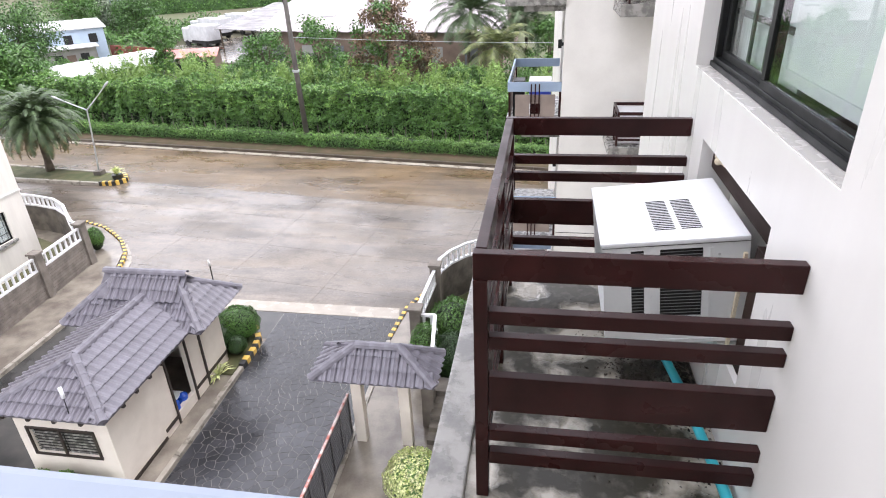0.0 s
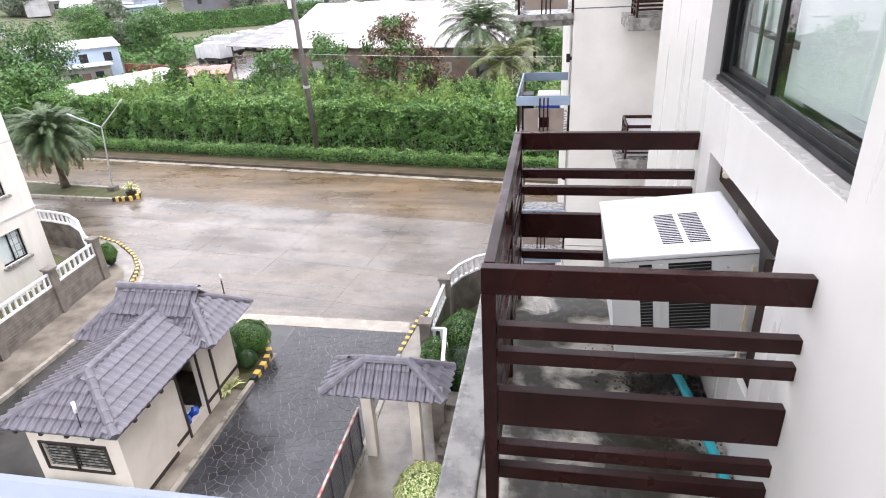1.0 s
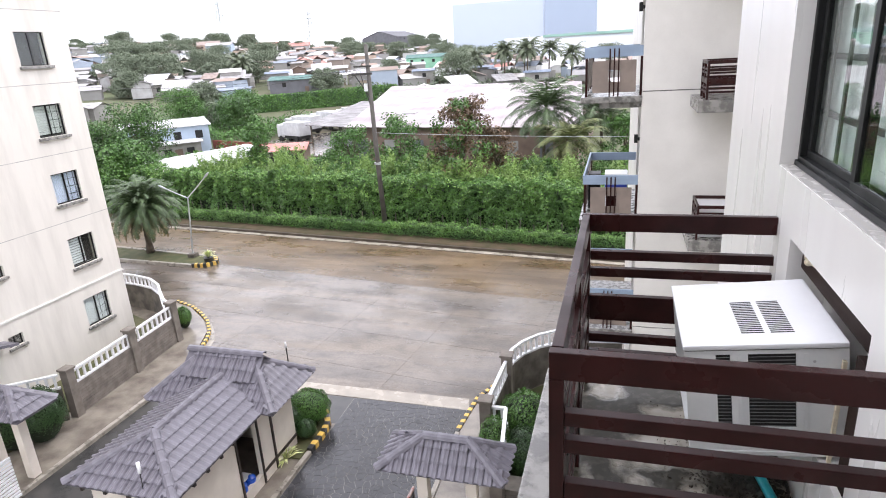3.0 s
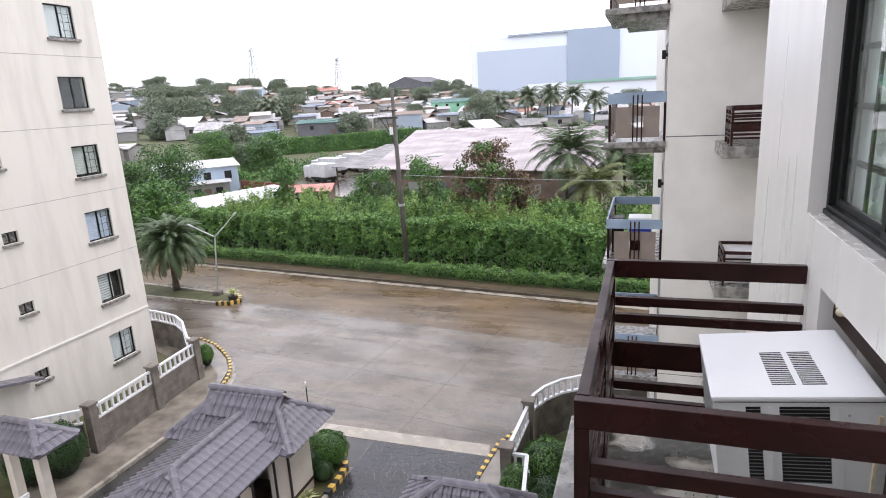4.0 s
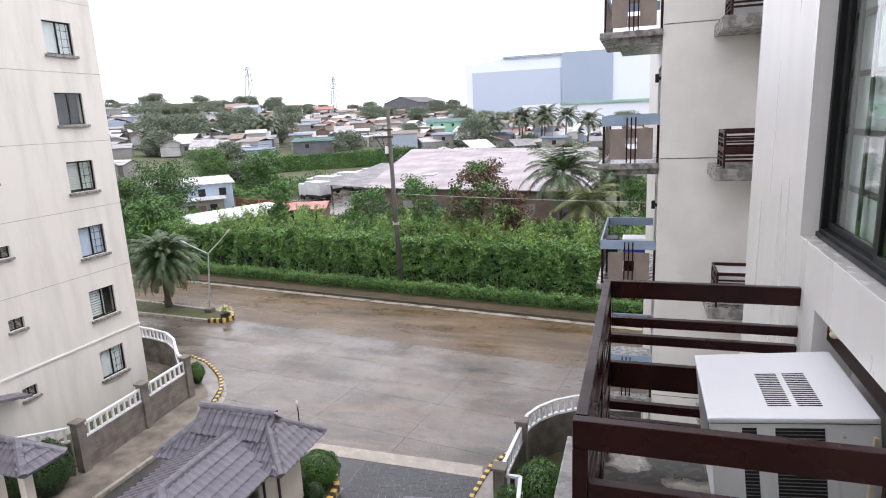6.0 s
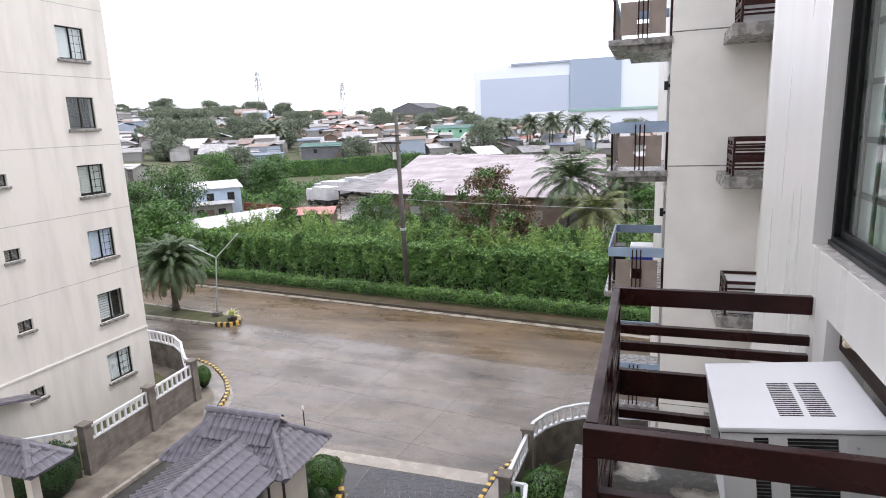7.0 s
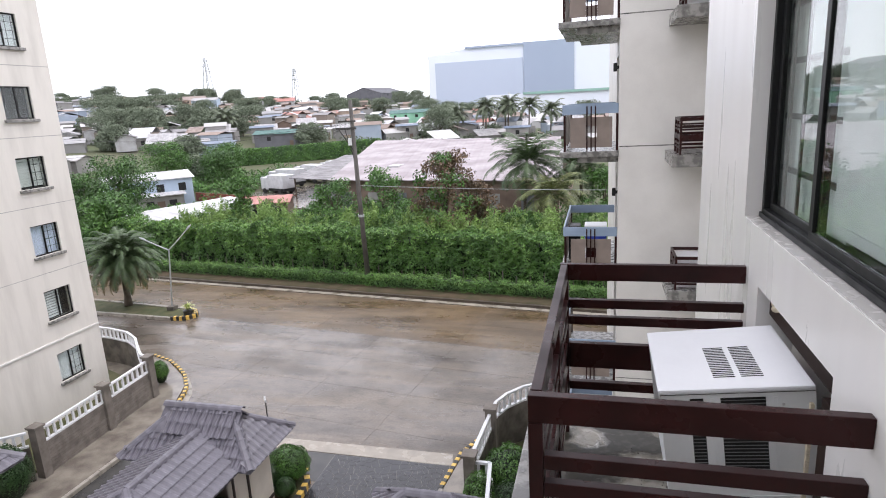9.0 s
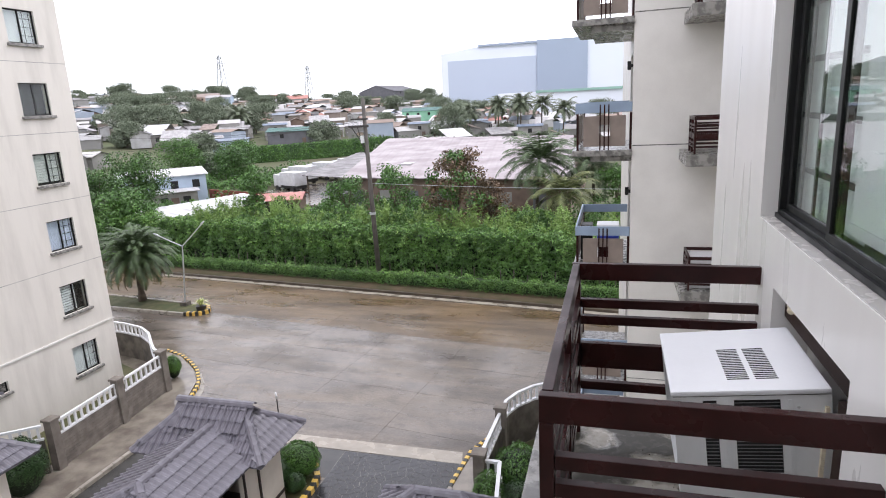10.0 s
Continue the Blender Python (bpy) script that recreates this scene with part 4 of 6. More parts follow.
def kerb(line, striped, label, z=0.15, w=0.16, step=0.28):
    """A kerb of blocks along a plan line, plain or in yellow and black."""
    k = thing("kerb", (*line[0], 0), label, "kerb", kind="structure")
    n = 0
    for a, b in zip(line, line[1:]):
        d = Vector(b) - Vector(a)
        c = max(1, round(d.length / (step if striped else 1.0)))
        for j in range(c):
            m = YELLOW if striped and n % 2 else KBLACK if striped else KERB
            part("kerb_block", along(Vector(a) + d * j / c, Vector(a) + d * ((j + 0.985) / c), w, -0.02, z, 0.02), m, k)
            n += 1
    return k


kerb([(-15.07, 6), (-15.07, 17.6), (-15.7, 19.3)], False, "worn pale concrete kerb along the lane")
kerb([(-15.75, 19.4), (-16.1, 20.3), (-16.5, 21.0), (-17.4, 22.05), (-18.4, 22.85), (-19.4, 23.5), (-21, 24.1)], True, "curved kerb painted in yellow and black stripes", step=0.2)
kerb([(-15.5, 19.35), (-15.86, 20.25), (-16.28, 20.85), (-17.2, 21.85), (-18.25, 22.62), (-19.3, 23.25)], False, "flush pale gutter outside the striped kerb", 0.02, 0.3)
kerb([(-7.12, 7.6), (-7.12, 13.45)], False, "pale concrete kerb along the driveway")
kerb([(-7.12, 13.46), (-7.12, 14.4), (-7.22, 15.0), (-7.6, 15.65)], True, "yellow and black striped kerb end", 0.22, 0.2, 0.24)
kerb([(-2.66, 15.4), (-2.55, 16.5), (-2.42, 17.6), (-2.0, 18.5)], True, "yellow and black striped kerb beside the wall", step=0.18)
kerb([(-2.5, 6), (-2.62, 15.4)], False, "pale kerb under the sliding gate")
isl = thing("traffic_island", (-27, 31, 0), "kerbed traffic island with thin grass", "island", kind="structure")
OUT = [(-40, 30.55), (-23.9, 29.35), (-22.95, 29.5), (-22.6, 30.0), (-22.95, 30.6), (-23.9, 31.1), (-40, 33.2)]
part("earth", prism([(-40, 30.65), (-23.9, 29.45), (-23, 29.6), (-22.7, 30.0), (-23, 30.5), (-23.9, 31.0), (-40, 33.1)], -0.02, 0.14), SOIL, isl)
kerb(OUT[:2], False, "dark wet kerb of the traffic island", 0.2, 0.2)
kerb(OUT[1:6], True, "round striped kerb nose of the traffic island", 0.26, 0.22, 0.2)
kerb(OUT[5:], False, "kerb at the back of the island", 0.2, 0.2)
FARK = mat("pale_wet_gutter", (0.36, 0.325, 0.27), (0.22, 0.195, 0.155), 1.0, 0.35, 0.25, 0.1)
EARTHK = mat("muddy_wet_kerb", (0.075, 0.058, 0.042), (0.045, 0.034, 0.024), 1.5, 0.35, 0.5, 0.3)
fk = thing("far_kerb", (*uv(0, 0), 0), "pale gutter and dark kerb at the far side of the road", "kerb", kind="structure")
for i in range(-20, 12):
    part("gutter_block", box(i * 3.0, i * 3.0 + 2.985, -0.3, 0.12, -0.05, 0.02, m=RM), FARK, fk)
    part("kerb_block", box(i * 3.0, i * 3.0 + 2.985, 0.121, 0.36, -0.05, 0.17, m=RM), EARTHK, fk)
solo("verge", box(-60, 40, 0.36, 9.0, -0.1, 0.15, m=RM), mat("wet_brown_earth", (0.08, 0.056, 0.033), (0.05, 0.046, 0.022), 0.8, 0.75, 0.9, 0.5, spec=0.25), "brown soil verge in front of the hedges", "grass", kind="structure")

# ---- vegetation ----
LEAF = mat("mid_green_leaf", (0.085, 0.19, 0.032), (0.045, 0.115, 0.02), 0.6, 0.4, 0.55, 0.0, island=0.45, fine=3)
BAMB = mat("yellow_green_bamboo_leaf", (0.22, 0.35, 0.08), (0.14, 0.24, 0.05), 0.5, 0.4, 0.55, 0.0, island=0.3, fine=3)
LEAFM = mat("deep_green_leaf", (0.062, 0.145, 0.026), (0.034, 0.085, 0.016), 0.6, 0.4, 0.55, 0.0, island=0.5, fine=3)
LEAFD = mat("dark_green_leaf", (0.035, 0.085, 0.02), (0.02, 0.05, 0.013), 0.6, 0.4, 0.55, 0.0, island=0.4, fine=3)
LEAFL = mat("light_green_leaf", (0.18, 0.32, 0.065), (0.1, 0.21, 0.04), 0.5, 0.4, 0.55, 0.0, island=0.4, fine=3)
LEAFV = mat("variegated_leaf", (0.74, 0.74, 0.42), (0.36, 0.45, 0.13), 9, 0.4, 0.5, 0.0, island=0.4, fine=9)
LEAFR = mat("russet_leaf", (0.15, 0.09, 0.048), (0.09, 0.062, 0.03), 0.8, 0.5, 0.6, 0.0, island=0.4, fine=3)
# Far foliage: haze over the distance is mixed into this paler leaf colour.
LEAFH = mat("haze_paled_leaf", (0.2, 0.235, 0.17), (0.15, 0.18, 0.125), 0.1, 0.95, 1.0, 0.0, island=0.15, fine=1, spec=0.1)
BARK = mat("grey_brown_bark", (0.12, 0.095, 0.07), (0.07, 0.055, 0.04), 4, 0.8, 0.9, 0.5)
# Near-black core colour paints the shade deep inside hedges and shrubs.
CORE = mat("painted_inner_shade", (0.014, 0.026, 0.009), None, 1, 0.8, 0.9)
nrng = np.random.default_rng(5)


def bumpy(u, v, s=0.5):
    return noise.noise(Vector((u * s, v * s, 3.1))) + 0.5 * noise.noise(Vector((u * s * 2.7, v * s * 2.7, 8.7)))


def hedge(name, u0, u1, v0, v1, z0, height, rough_h, count, size, material, label, top_extra=0.0, swag=0.28, tip=None):
    """A clipped or wild hedge along the far kerb: a core coloured dark as inner shade, and thousands of leaves in
    billows on its face and top.
    """
    h = thing(name, (*uv((u0 + u1) / 2, v0), z0), label, "hedge")
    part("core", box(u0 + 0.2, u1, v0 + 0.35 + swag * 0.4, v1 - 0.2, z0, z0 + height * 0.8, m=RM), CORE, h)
    pts, nor, pale_mask = [], [], []
    for i in range(count):
        u = nrng.uniform(u0, u1)
        hh = height * (1 + rough_h * bumpy(u, 0, 0.35)) + top_extra * max(0, bumpy(u, 5, 0.9))
        if nrng.random() < hh / (hh + (v1 - v0) * 0.75):
            z = nrng.uniform(0.02, hh) if nrng.random() < 0.6 else hh * (0.35 + 0.65 * nrng.random())
            lump = bumpy(u * 1.4, z * 0.8, 0.8) + 0.6 * bumpy(u + 31, z * 1.7, 1.9)
            if lump < -0.42 and nrng.random() < 0.75 and swag > 0.2:
                continue
            v = v0 - swag * lump + nrng.uniform(0, 0.2) + 0.25 * max(0, z / hh - 0.75)
            n = (0.5 * bumpy(u, z, 1.5), -1, 0.35 + 0.5 * lump)
            is_pale = lump > 0.25 and z > hh * 0.55 and nrng.random() < 0.45
        else:
            v = nrng.uniform(v0, v1)
            z = hh + 0.3 * bumpy(u, v, 1.3) - nrng.uniform(0, 0.25)
            n = (0, -0.2, 1)
            is_pale = nrng.random() < 0.5
        x, y = uv(u, v)
        pale_mask.append(bool(is_pale and tip))
        pts.append((x, y, z0 + z))
        nor.append(n)
    pts, nor, pale_mask = np.array(pts), np.array(nor), np.array(pale_mask)
    part("foliage", leaves(pts[~pale_mask], size, nor[~pale_mask], 0.8, seed=count), material, h)
    # paler leaf colour on the top and on bulges of the upper face
    if tip:
        part("young_foliage", leaves(pts[pale_mask], size, nor[pale_mask], 0.8, seed=count + 1), tip, h, "paler leaves on the top and upper bulges")
    return h


hedge("low_hedge", -36, 18, 1.55, 2.8, 0.15, 0.8, 0.1, 46000, 0.1, LEAF, "low clipped green hedge along the verge", swag=0.12, tip=LEAFL)
hedge("tall_hedge", -40, 18, 3.7, 6.4, 0.15, 3.35, 0.16, 150000, 0.16, LEAF, "tall dense green hedge covered with creepers", 0.5, swag=0.42, tip=LEAFL)
fence_b = thing("back_fence", (*uv(-10, 3.5), 0.15), "dark fence posts at the foot of the tall hedge", "fence")
for i in range(60):
    x, y = uv(-38 + i * 0.95, 3.62)
    part("post", rod((x, y, 0.15), (x, y, 1.1 + 0.2 * math.sin(i * 2.1)), 0.035, 6), CONC, fence_b)


def tufts(name, count, u0, u1, v0, v1, zlo, zhi, size, material, label, seed, blades=260, spread=0.9):
    """A bank of bushy shoots rising over the hedge."""
    r = random.Random(seed)
    for i in range(count):
        u, v = r.uniform(u0, u1), r.uniform(v0, v1)
        x, y = uv(u, v)
        h = r.uniform(zlo, zhi)
        t = thing(name, (x, y, 0), label, "shrub", "shrubs behind the hedge")
        part("stem", tube([(x, y, 0), (x + r.uniform(-0.2, 0.2), y, h * 0.5), (x + r.uniform(-0.3, 0.3), y + r.uniform(-0.2, 0.2), h * 0.92)], [0.06, 0.04, 0.012], 6), BARK, t)
        k = blades
        a = nrng.uniform(0, 2 * math.pi, k)
        q = nrng.uniform(0, 1, k) ** 0.7
        rad = spread * r.uniform(0.7, 1.2) * np.sqrt(nrng.uniform(0, 1, k)) * (1.15 - q * 0.9)
        z = h * (0.45 + 0.55 * q) + nrng.normal(0, 0.12, k)
        pts = np.stack([x + rad * np.cos(a) * 1.2, y + rad * np.sin(a), z], 1)
        part("crown", leaves(pts, size, np.tile((0, -0.4, 0.7), (k, 1)), 1.0, seed=seed * 100 + i, aspect=0.4), material, t)




def bamboo(u, v, h, seed):
    """A clump of slender canes that arch over, with drooping narrow leaves along them."""
    r = random.Random(seed)
    x, y = uv(u, v)
    t = thing("bamboo_clump", (x, y, 0), "light green feathery bamboo shoots behind the hedge", "shrub", "bamboo behind the hedge")
    canes, pts = bmesh.new(), []
    for c in range(11):
        a, lean, top = r.uniform(0, 6.28), r.uniform(0.2, 1.3), h * r.uniform(0.72, 1.05)
        ax, ay = x + r.uniform(-0.4, 0.4), y + r.uniform(-0.4, 0.4)
        line = []
        for k in range(7):
            q = k / 6
            line.append((ax + math.cos(a) * lean * q ** 2.2, ay + math.sin(a) * lean * q ** 2.2, top * (q - 0.12 * q ** 5)))
        tube(line, [0.022 - 0.003 * k for k in range(7)], 4, canes)
        for k in range(95):
            q = r.uniform(0.45, 1.0)
            m = min(int(q * 6), 5)
            p = Vector(line[m]).lerp(Vector(line[m + 1]), q * 6 - m)
            w = 0.5 * (1.15 - q)
            pts.append((p.x + r.gauss(0, w * 0.7), p.y + r.gauss(0, w * 0.7), p.z + r.gauss(-0.05, 0.14)))
    tagged(part("cane_thicket", canes, BAMB, t), kind="stuff")
    part("crown", leaves(pts, 0.24, np.tile((0, -0.5, 0.8), (len(pts), 1)), 0.9, seed=seed, aspect=0.26), BAMB, t)


br = random.Random(11)
for i in range(64):
    bamboo(br.uniform(-22, 19), br.uniform(5.4, 9.5), br.uniform(4.1, 5.9), 400 + i)
tufts("wild_shrub", 50, -40, 20, 6.5, 13, 3.2, 4.5, 0.2, LEAF, "wild green shrub behind the hedge", 12, 900, 1.5)


def clump_tree(name, base, h, r, n, size, material, label, seed, trunk=0.18, group="", flat=1.0, second=None):
    """A tree: tapered trunk, limbs to each clump, and a crown of leaf clumps with gaps."""
    rr = random.Random(seed)
    gen = np.random.default_rng(seed)
    t = thing(name, base, label, "tree", group)
    x, y, z = base
    part("trunk", tube([(x, y, z), (x + 0.1 * trunk, y, z + h * 0.3), (x + rr.uniform(-0.3, 0.3) * trunk * 3, y, z + h * 0.62)], [trunk, trunk * 0.8, trunk * 0.45], 8), BARK, t)
    pts, nor = [], []
    cl = max(7, n // 110)
    for i in range(cl):
        a = rr.uniform(0, 2 * math.pi)
        q = rr.random()
        rad = r * math.sqrt(rr.random()) * (1.05 - 0.7 * abs(q - 0.35))
        c = Vector((x + rad * math.cos(a), y + rad * math.sin(a), z + h * (0.4 + 0.6 * q * flat)))
        if i < 9:
            part("limb", tube([(x, y, z + h * 0.45), tuple((Vector((x, y, z + h * 0.6)) + c) / 2), tuple(c)], [trunk * 0.4, trunk * 0.25, trunk * 0.08], 5), BARK, t)
        k = n // cl
        d = gen.normal(size=(k, 3))
        d /= np.linalg.norm(d, axis=1)[:, None]
        cr = r * rr.uniform(0.22, 0.42)
        pts.append(np.array(c) + d * cr * (gen.uniform(0.35, 1.05, k) ** 0.6)[:, None] * (1, 1, 0.75))
        nor.append(d + (0, 0, 0.5))
    half = len(pts) * 2 // 3 if second else len(pts)
    part("crown", leaves(np.concatenate(pts[:half]), size, np.concatenate(nor[:half]), 0.7, seed=seed), material, t)
    if second:
        part("crown", leaves(np.concatenate(pts[half:]), size, np.concatenate(nor[half:]), 0.7, seed=seed + 1), second, t)
    return t


clump_tree("tree", (-9.2, 43, 0), 8.6, 2.3, 7040, 0.22, LEAFR, "russet and green tree rising behind the hedge", 21, 0.16, second=LEAF)
clump_tree("tree", (-7.2, 45.5, 0), 6.2, 1.7, 3300, 0.22, LEAFR, "russet-leaved small tree behind the hedge", 22, 0.14)
clump_tree("tree", (-30.3, 48.5, 0), 7.6, 1.3, 5200, 0.20, LEAF, "narrow green tree wrapped in creepers", 23, 0.14)
clump_tree("tree", (2.6, 50, 0), 6.6, 2.2, 4400, 0.22, LEAF, "bushy green tree beside the palms", 27, 0.14)
clump_tree("tree", (5.5, 54, 0), 7.0, 2.4, 4400, 0.22, LEAFM, "dark bushy tree beside the palms", 28, 0.14)
clump_tree("tree", (-17.5, 52, 0), 6.6, 2.4, 4180, 0.23, LEAF, "bushy green tree by the warehouse wall", 24, 0.14)
clump_tree("tree", (-21.5, 50, 0), 6.0, 2.6, 4180, 0.23, LEAF, "bushy green tree by the yard", 25, 0.14)
for i, (x, y, h, r) in enumerate(((-47, 47, 7.0, 3.2), (-42, 45, 5.6, 2.6), (-50, 55, 7.5, 3.5), (-62, 78, 6.5, 3.5), (-54, 80, 5.0, 3.0), (-58, 88, 5.5, 3.5))):
    clump_tree("tree", (x, y, land(x, y)), h, r, 9000, 0.24, LEAF if i % 2 else LEAFM, "leafy green tree among the low houses", 30 + i, 0.16)


def bush(x, y, z, r, h, n, size, material, label, seed):
    """A rounded shrub with an uneven skin of leaves over a solid core, mostly coloured as inner shade."""
    gen = np.random.default_rng(seed)
    t = thing("shrub", (x, y, z), label, "shrub", "garden shrubs")
    cb = bmesh.new()
    bmesh.ops.create_icosphere(cb, subdivisions=3, radius=1, matrix=pose(x, y, z + h * 0.45) @ Matrix.Diagonal((r * 0.85, r * 0.85, h * 0.47, 1)))
    for v in cb.verts:
        v.co += (v.co - Vector((x, y, z + h * 0.45))) * 0.16 * noise.noise(v.co * 3)
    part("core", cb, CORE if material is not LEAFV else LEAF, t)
    d = gen.normal(size=(n, 3))
    d[:, 2] = np.abs(d[:, 2]) * 0.9 - 0.25
    d /= np.linalg.norm(d, axis=1)[:, None]
    k = np.array([1 + 0.12 * noise.noise(Vector(q) * 2.7 + Vector((x, y, 0))) for q in d])[:, None] * gen.uniform(0.9, 1.06, n)[:, None]
    part("foliage", leaves(np.array((x, y, z + h * 0.47)) + d * k * (r, r, h * 0.53), size, d, 0.7, seed=seed), material, t)


bush(-0.38, 9.1, 0.1, 0.78, 1.15, 6760, 0.064, LEAFV, "rounded yellow-green variegated shrub", 51)
bush(-7.85, 14.95, 0.16, 0.74, 1.15, 6760, 0.058, LEAF, "rounded green shrub beside the guardhouse", 52)
bush(-8.4, 14.35, 0.16, 0.72, 1.0, 5720, 0.058, LEAFD, "dark green clipped shrub beside the guardhouse", 53)
bush(-7.52, 14.1, 0.16, 0.33, 0.66, 3120, 0.052, LEAFD, "small round dark shrub beside the guardhouse", 54)
bush(-0.3, 15.3, 0.16, 0.9, 1.7, 6760, 0.064, LEAF, "green shrub inside the white balustrade", 55)
bush(-0.1, 13.6, 0.16, 0.75, 1.6, 5720, 0.064, LEAFD, "dark green shrub by the side steps", 56)
bush(-0.95, 13.6, 0.16, 0.5, 1.9, 4680, 0.058, LEAF, "tall shrub behind the corner pillar", 57)
bush(-16.9, 12.3, 0.1, 0.8, 1.9, 7280, 0.07, LEAFD, "dense dark green shrub at the wall's end", 58)
bush(-17.5, 11.6, 0.1, 0.8, 1.7, 5720, 0.07, LEAFD, "dense dark green shrub behind the side gate", 59)
bush(-17.95, 21.1, 0.1, 0.36, 1.1, 3640, 0.058, LEAF, "green shrub at the end of the block wall", 60)
bush(-9.0, 7.75, 0.1, 0.45, 0.9, 3900, 0.058, LEAFL, "low green hedge plant under the guardhouse window", 61)
bush(-9.8, 7.75, 0.1, 0.45, 0.85, 3900, 0.058, LEAFL, "low green hedge plant under the guardhouse window", 62)
bush(-8.3, 7.75, 0.1, 0.4, 0.8, 3380, 0.058, LEAFL, "low green hedge plant under the guardhouse window", 63)


def fronds(x, y, z, count, length, droop, leaf_len, seed, tilt=(0.1, 1.2), width=0.05, step=0.07):
    """The crown of a palm: arching ribs with two rows of leaflets."""
    r = random.Random(seed)
    V, F = [], []
    for i in range(count):
        az = 2.39996 * i + r.uniform(-0.2, 0.2)
        el = tilt[1] - (tilt[1] - tilt[0]) * i / count
        L = length * r.uniform(0.85, 1.1)
        p = Vector((x, y, z))
        n = max(10, int(L / step))
        for j in range(n):
            s = j / n
            e = el - droop * s * s * 1.8
            d = Vector((math.cos(az) * math.cos(e), math.sin(az) * math.cos(e), math.sin(e)))
            q = p + d * L / n
            side = Vector((-math.sin(az), math.cos(az), 0))
            up = side.cross(d) * -1
            k = len(V)
            w = 0.03 * (1 - s) + 0.006
            V += [p - side * w, p + side * w, q + side * w, q - side * w]
            F.append((k, k + 1, k + 2, k + 3))
            if s > 0.12:
                ll = leaf_len * math.sin(math.pi * min(1, 0.15 + s * 0.85)) ** 0.6 * r.uniform(0.8, 1.15)
                for sg in (-1, 1):
                    tip = p + (side * sg * 0.85 + d * 0.55 - up * 0.0 + Vector((0, 0, -0.45 * r.uniform(0.3, 1.2)))).normalized() * ll
                    k = len(V)
                    V += [p, p + d * width * 2, tip + d * width * 0.3, tip]
                    F.append((k, k + 1, k + 2, k + 3))
            p = q
    me = bpy.data.meshes.new("fronds")
    me.from_pydata([tuple(v) for v in V], [], F)
    return me


def palm(name, base, h, count, length, droop, leaf_len, label, seed, material, lean=0.3, r=0.16, tilt=(-0.5, 1.3), group="", width=0.05):
    t = thing(name, base, label, "palm", group)
    x, y, z = base
    tr = tube([(x + lean * (i / 8) ** 2, y, z + h * i / 8) for i in range(9)], [r * (1.5 - 0.5 * min(1, i / 2)) * (1.06 if i % 2 else 0.98) for i in range(9)], 10)
    part("trunk", tr, BARK, t, smooth=True)
    part("crown", fronds(x + lean, y, z + h, count, length, droop, leaf_len, seed, tilt, width), material, t)
    return t


PALM = mat("grey_green_palm_leaf", (0.075, 0.12, 0.045), (0.045, 0.075, 0.028), 1.2, 0.45, 0.6, 0.0, island=0.35, fine=4)
PALMO = mat("dry_orange_palm_leaf", (0.2, 0.16, 0.08), (0.12, 0.1, 0.05), 1.2, 0.6, 0.7, 0.0, island=0.35, fine=4)
PALMY = mat("yellow_green_palm_leaf", (0.14, 0.16, 0.05), (0.075, 0.095, 0.03), 1.2, 0.45, 0.6, 0.0, island=0.45, fine=4)
# Distant palms have their haze put into this pale leaf colour.
PALMH = mat("haze_paled_palm_leaf", (0.16, 0.19, 0.12), (0.11, 0.135, 0.085), 1.2, 0.6, 0.7, 0.0, island=0.3, fine=4)
dp = palm("date_palm", (-28.9, 31.4, 0.14), 3.2, 110, 3.1, 0.95, 0.5, "date palm with grey-green arching fronds on the island", 71, PALM, 0.1, 0.19, (-0.35, 1.35), width=0.032)
part("crown", fronds(-28.8, 31.4, 3.2, 30, 2.5, 0.8, 0.4, 72, (-0.75, -0.1)), PALMO, dp, "older browned drooping fronds")
palm("coconut_palm", (-4.0, 50, 0), 7.3, 38, 4.1, 0.85, 1.1, "coconut palm with long drooping fronds", 73, PALM, 0.3, 0.14, (-0.4, 1.25), "coconut palms", 0.034)
palm("coconut_palm", (0.8, 52, 0), 6.6, 36, 3.9, 0.85, 1.05, "coconut palm beside the building", 74, PALM, -0.2, 0.14, (-0.5, 1.2), "coconut palms", 0.034)
palm("coconut_palm", (-1.6, 47, 0), 5.0, 30, 3.4, 0.9, 0.9, "low coconut palm with yellowing fronds", 75, PALMY, 0.1, 0.14, (-0.5, 1.1), "coconut palms", 0.034)
for i, (x, y, h) in enumerate(((-23, 165, 8.5), (-30, 170, 7.5), (-16, 160, 9), (-38, 172, 6.5), (-10, 155, 8), (-20, 150, 9.5), (-27, 158, 9), (-100, 150, 6.5), (-96, 146, 6.0))):
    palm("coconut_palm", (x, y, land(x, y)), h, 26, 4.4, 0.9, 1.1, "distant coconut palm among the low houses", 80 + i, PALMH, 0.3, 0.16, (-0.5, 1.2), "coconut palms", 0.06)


def tuft_plant(x, y, z, n, L, material, label, pot=False):
    t = thing("spiky_plant", (x, y, z), label, "plant")
    if pot:
        part("pot", rod((x, y, z), (x, y, z + 0.35), 0.24, 14, 0.32), KBLACK, t, "black pot")
        z += 0.34
    bm = bmesh.new()
    r = random.Random(int(x * 10))
    for i in range(n):
        a, e = r.uniform(0, 6.28), r.uniform(0.35, 1.3)
        d = Vector((math.cos(a) * math.cos(e), math.sin(a) * math.cos(e), math.sin(e)))
        s = Vector((-math.sin(a), math.cos(a), 0)) * 0.035
        p = Vector((x, y, z))
        m = p + d * L * 0.6
        q = p + d * L + Vector((0, 0, -0.25 * L))
        v = [bm.verts.new(c) for c in (p - s * 0.6, p + s * 0.6, m + s, m - s, q)]
        bm.faces.new(v[:4])
        bm.faces.new((v[3], v[2], v[4]))
    part("foliage", bm, material, t)


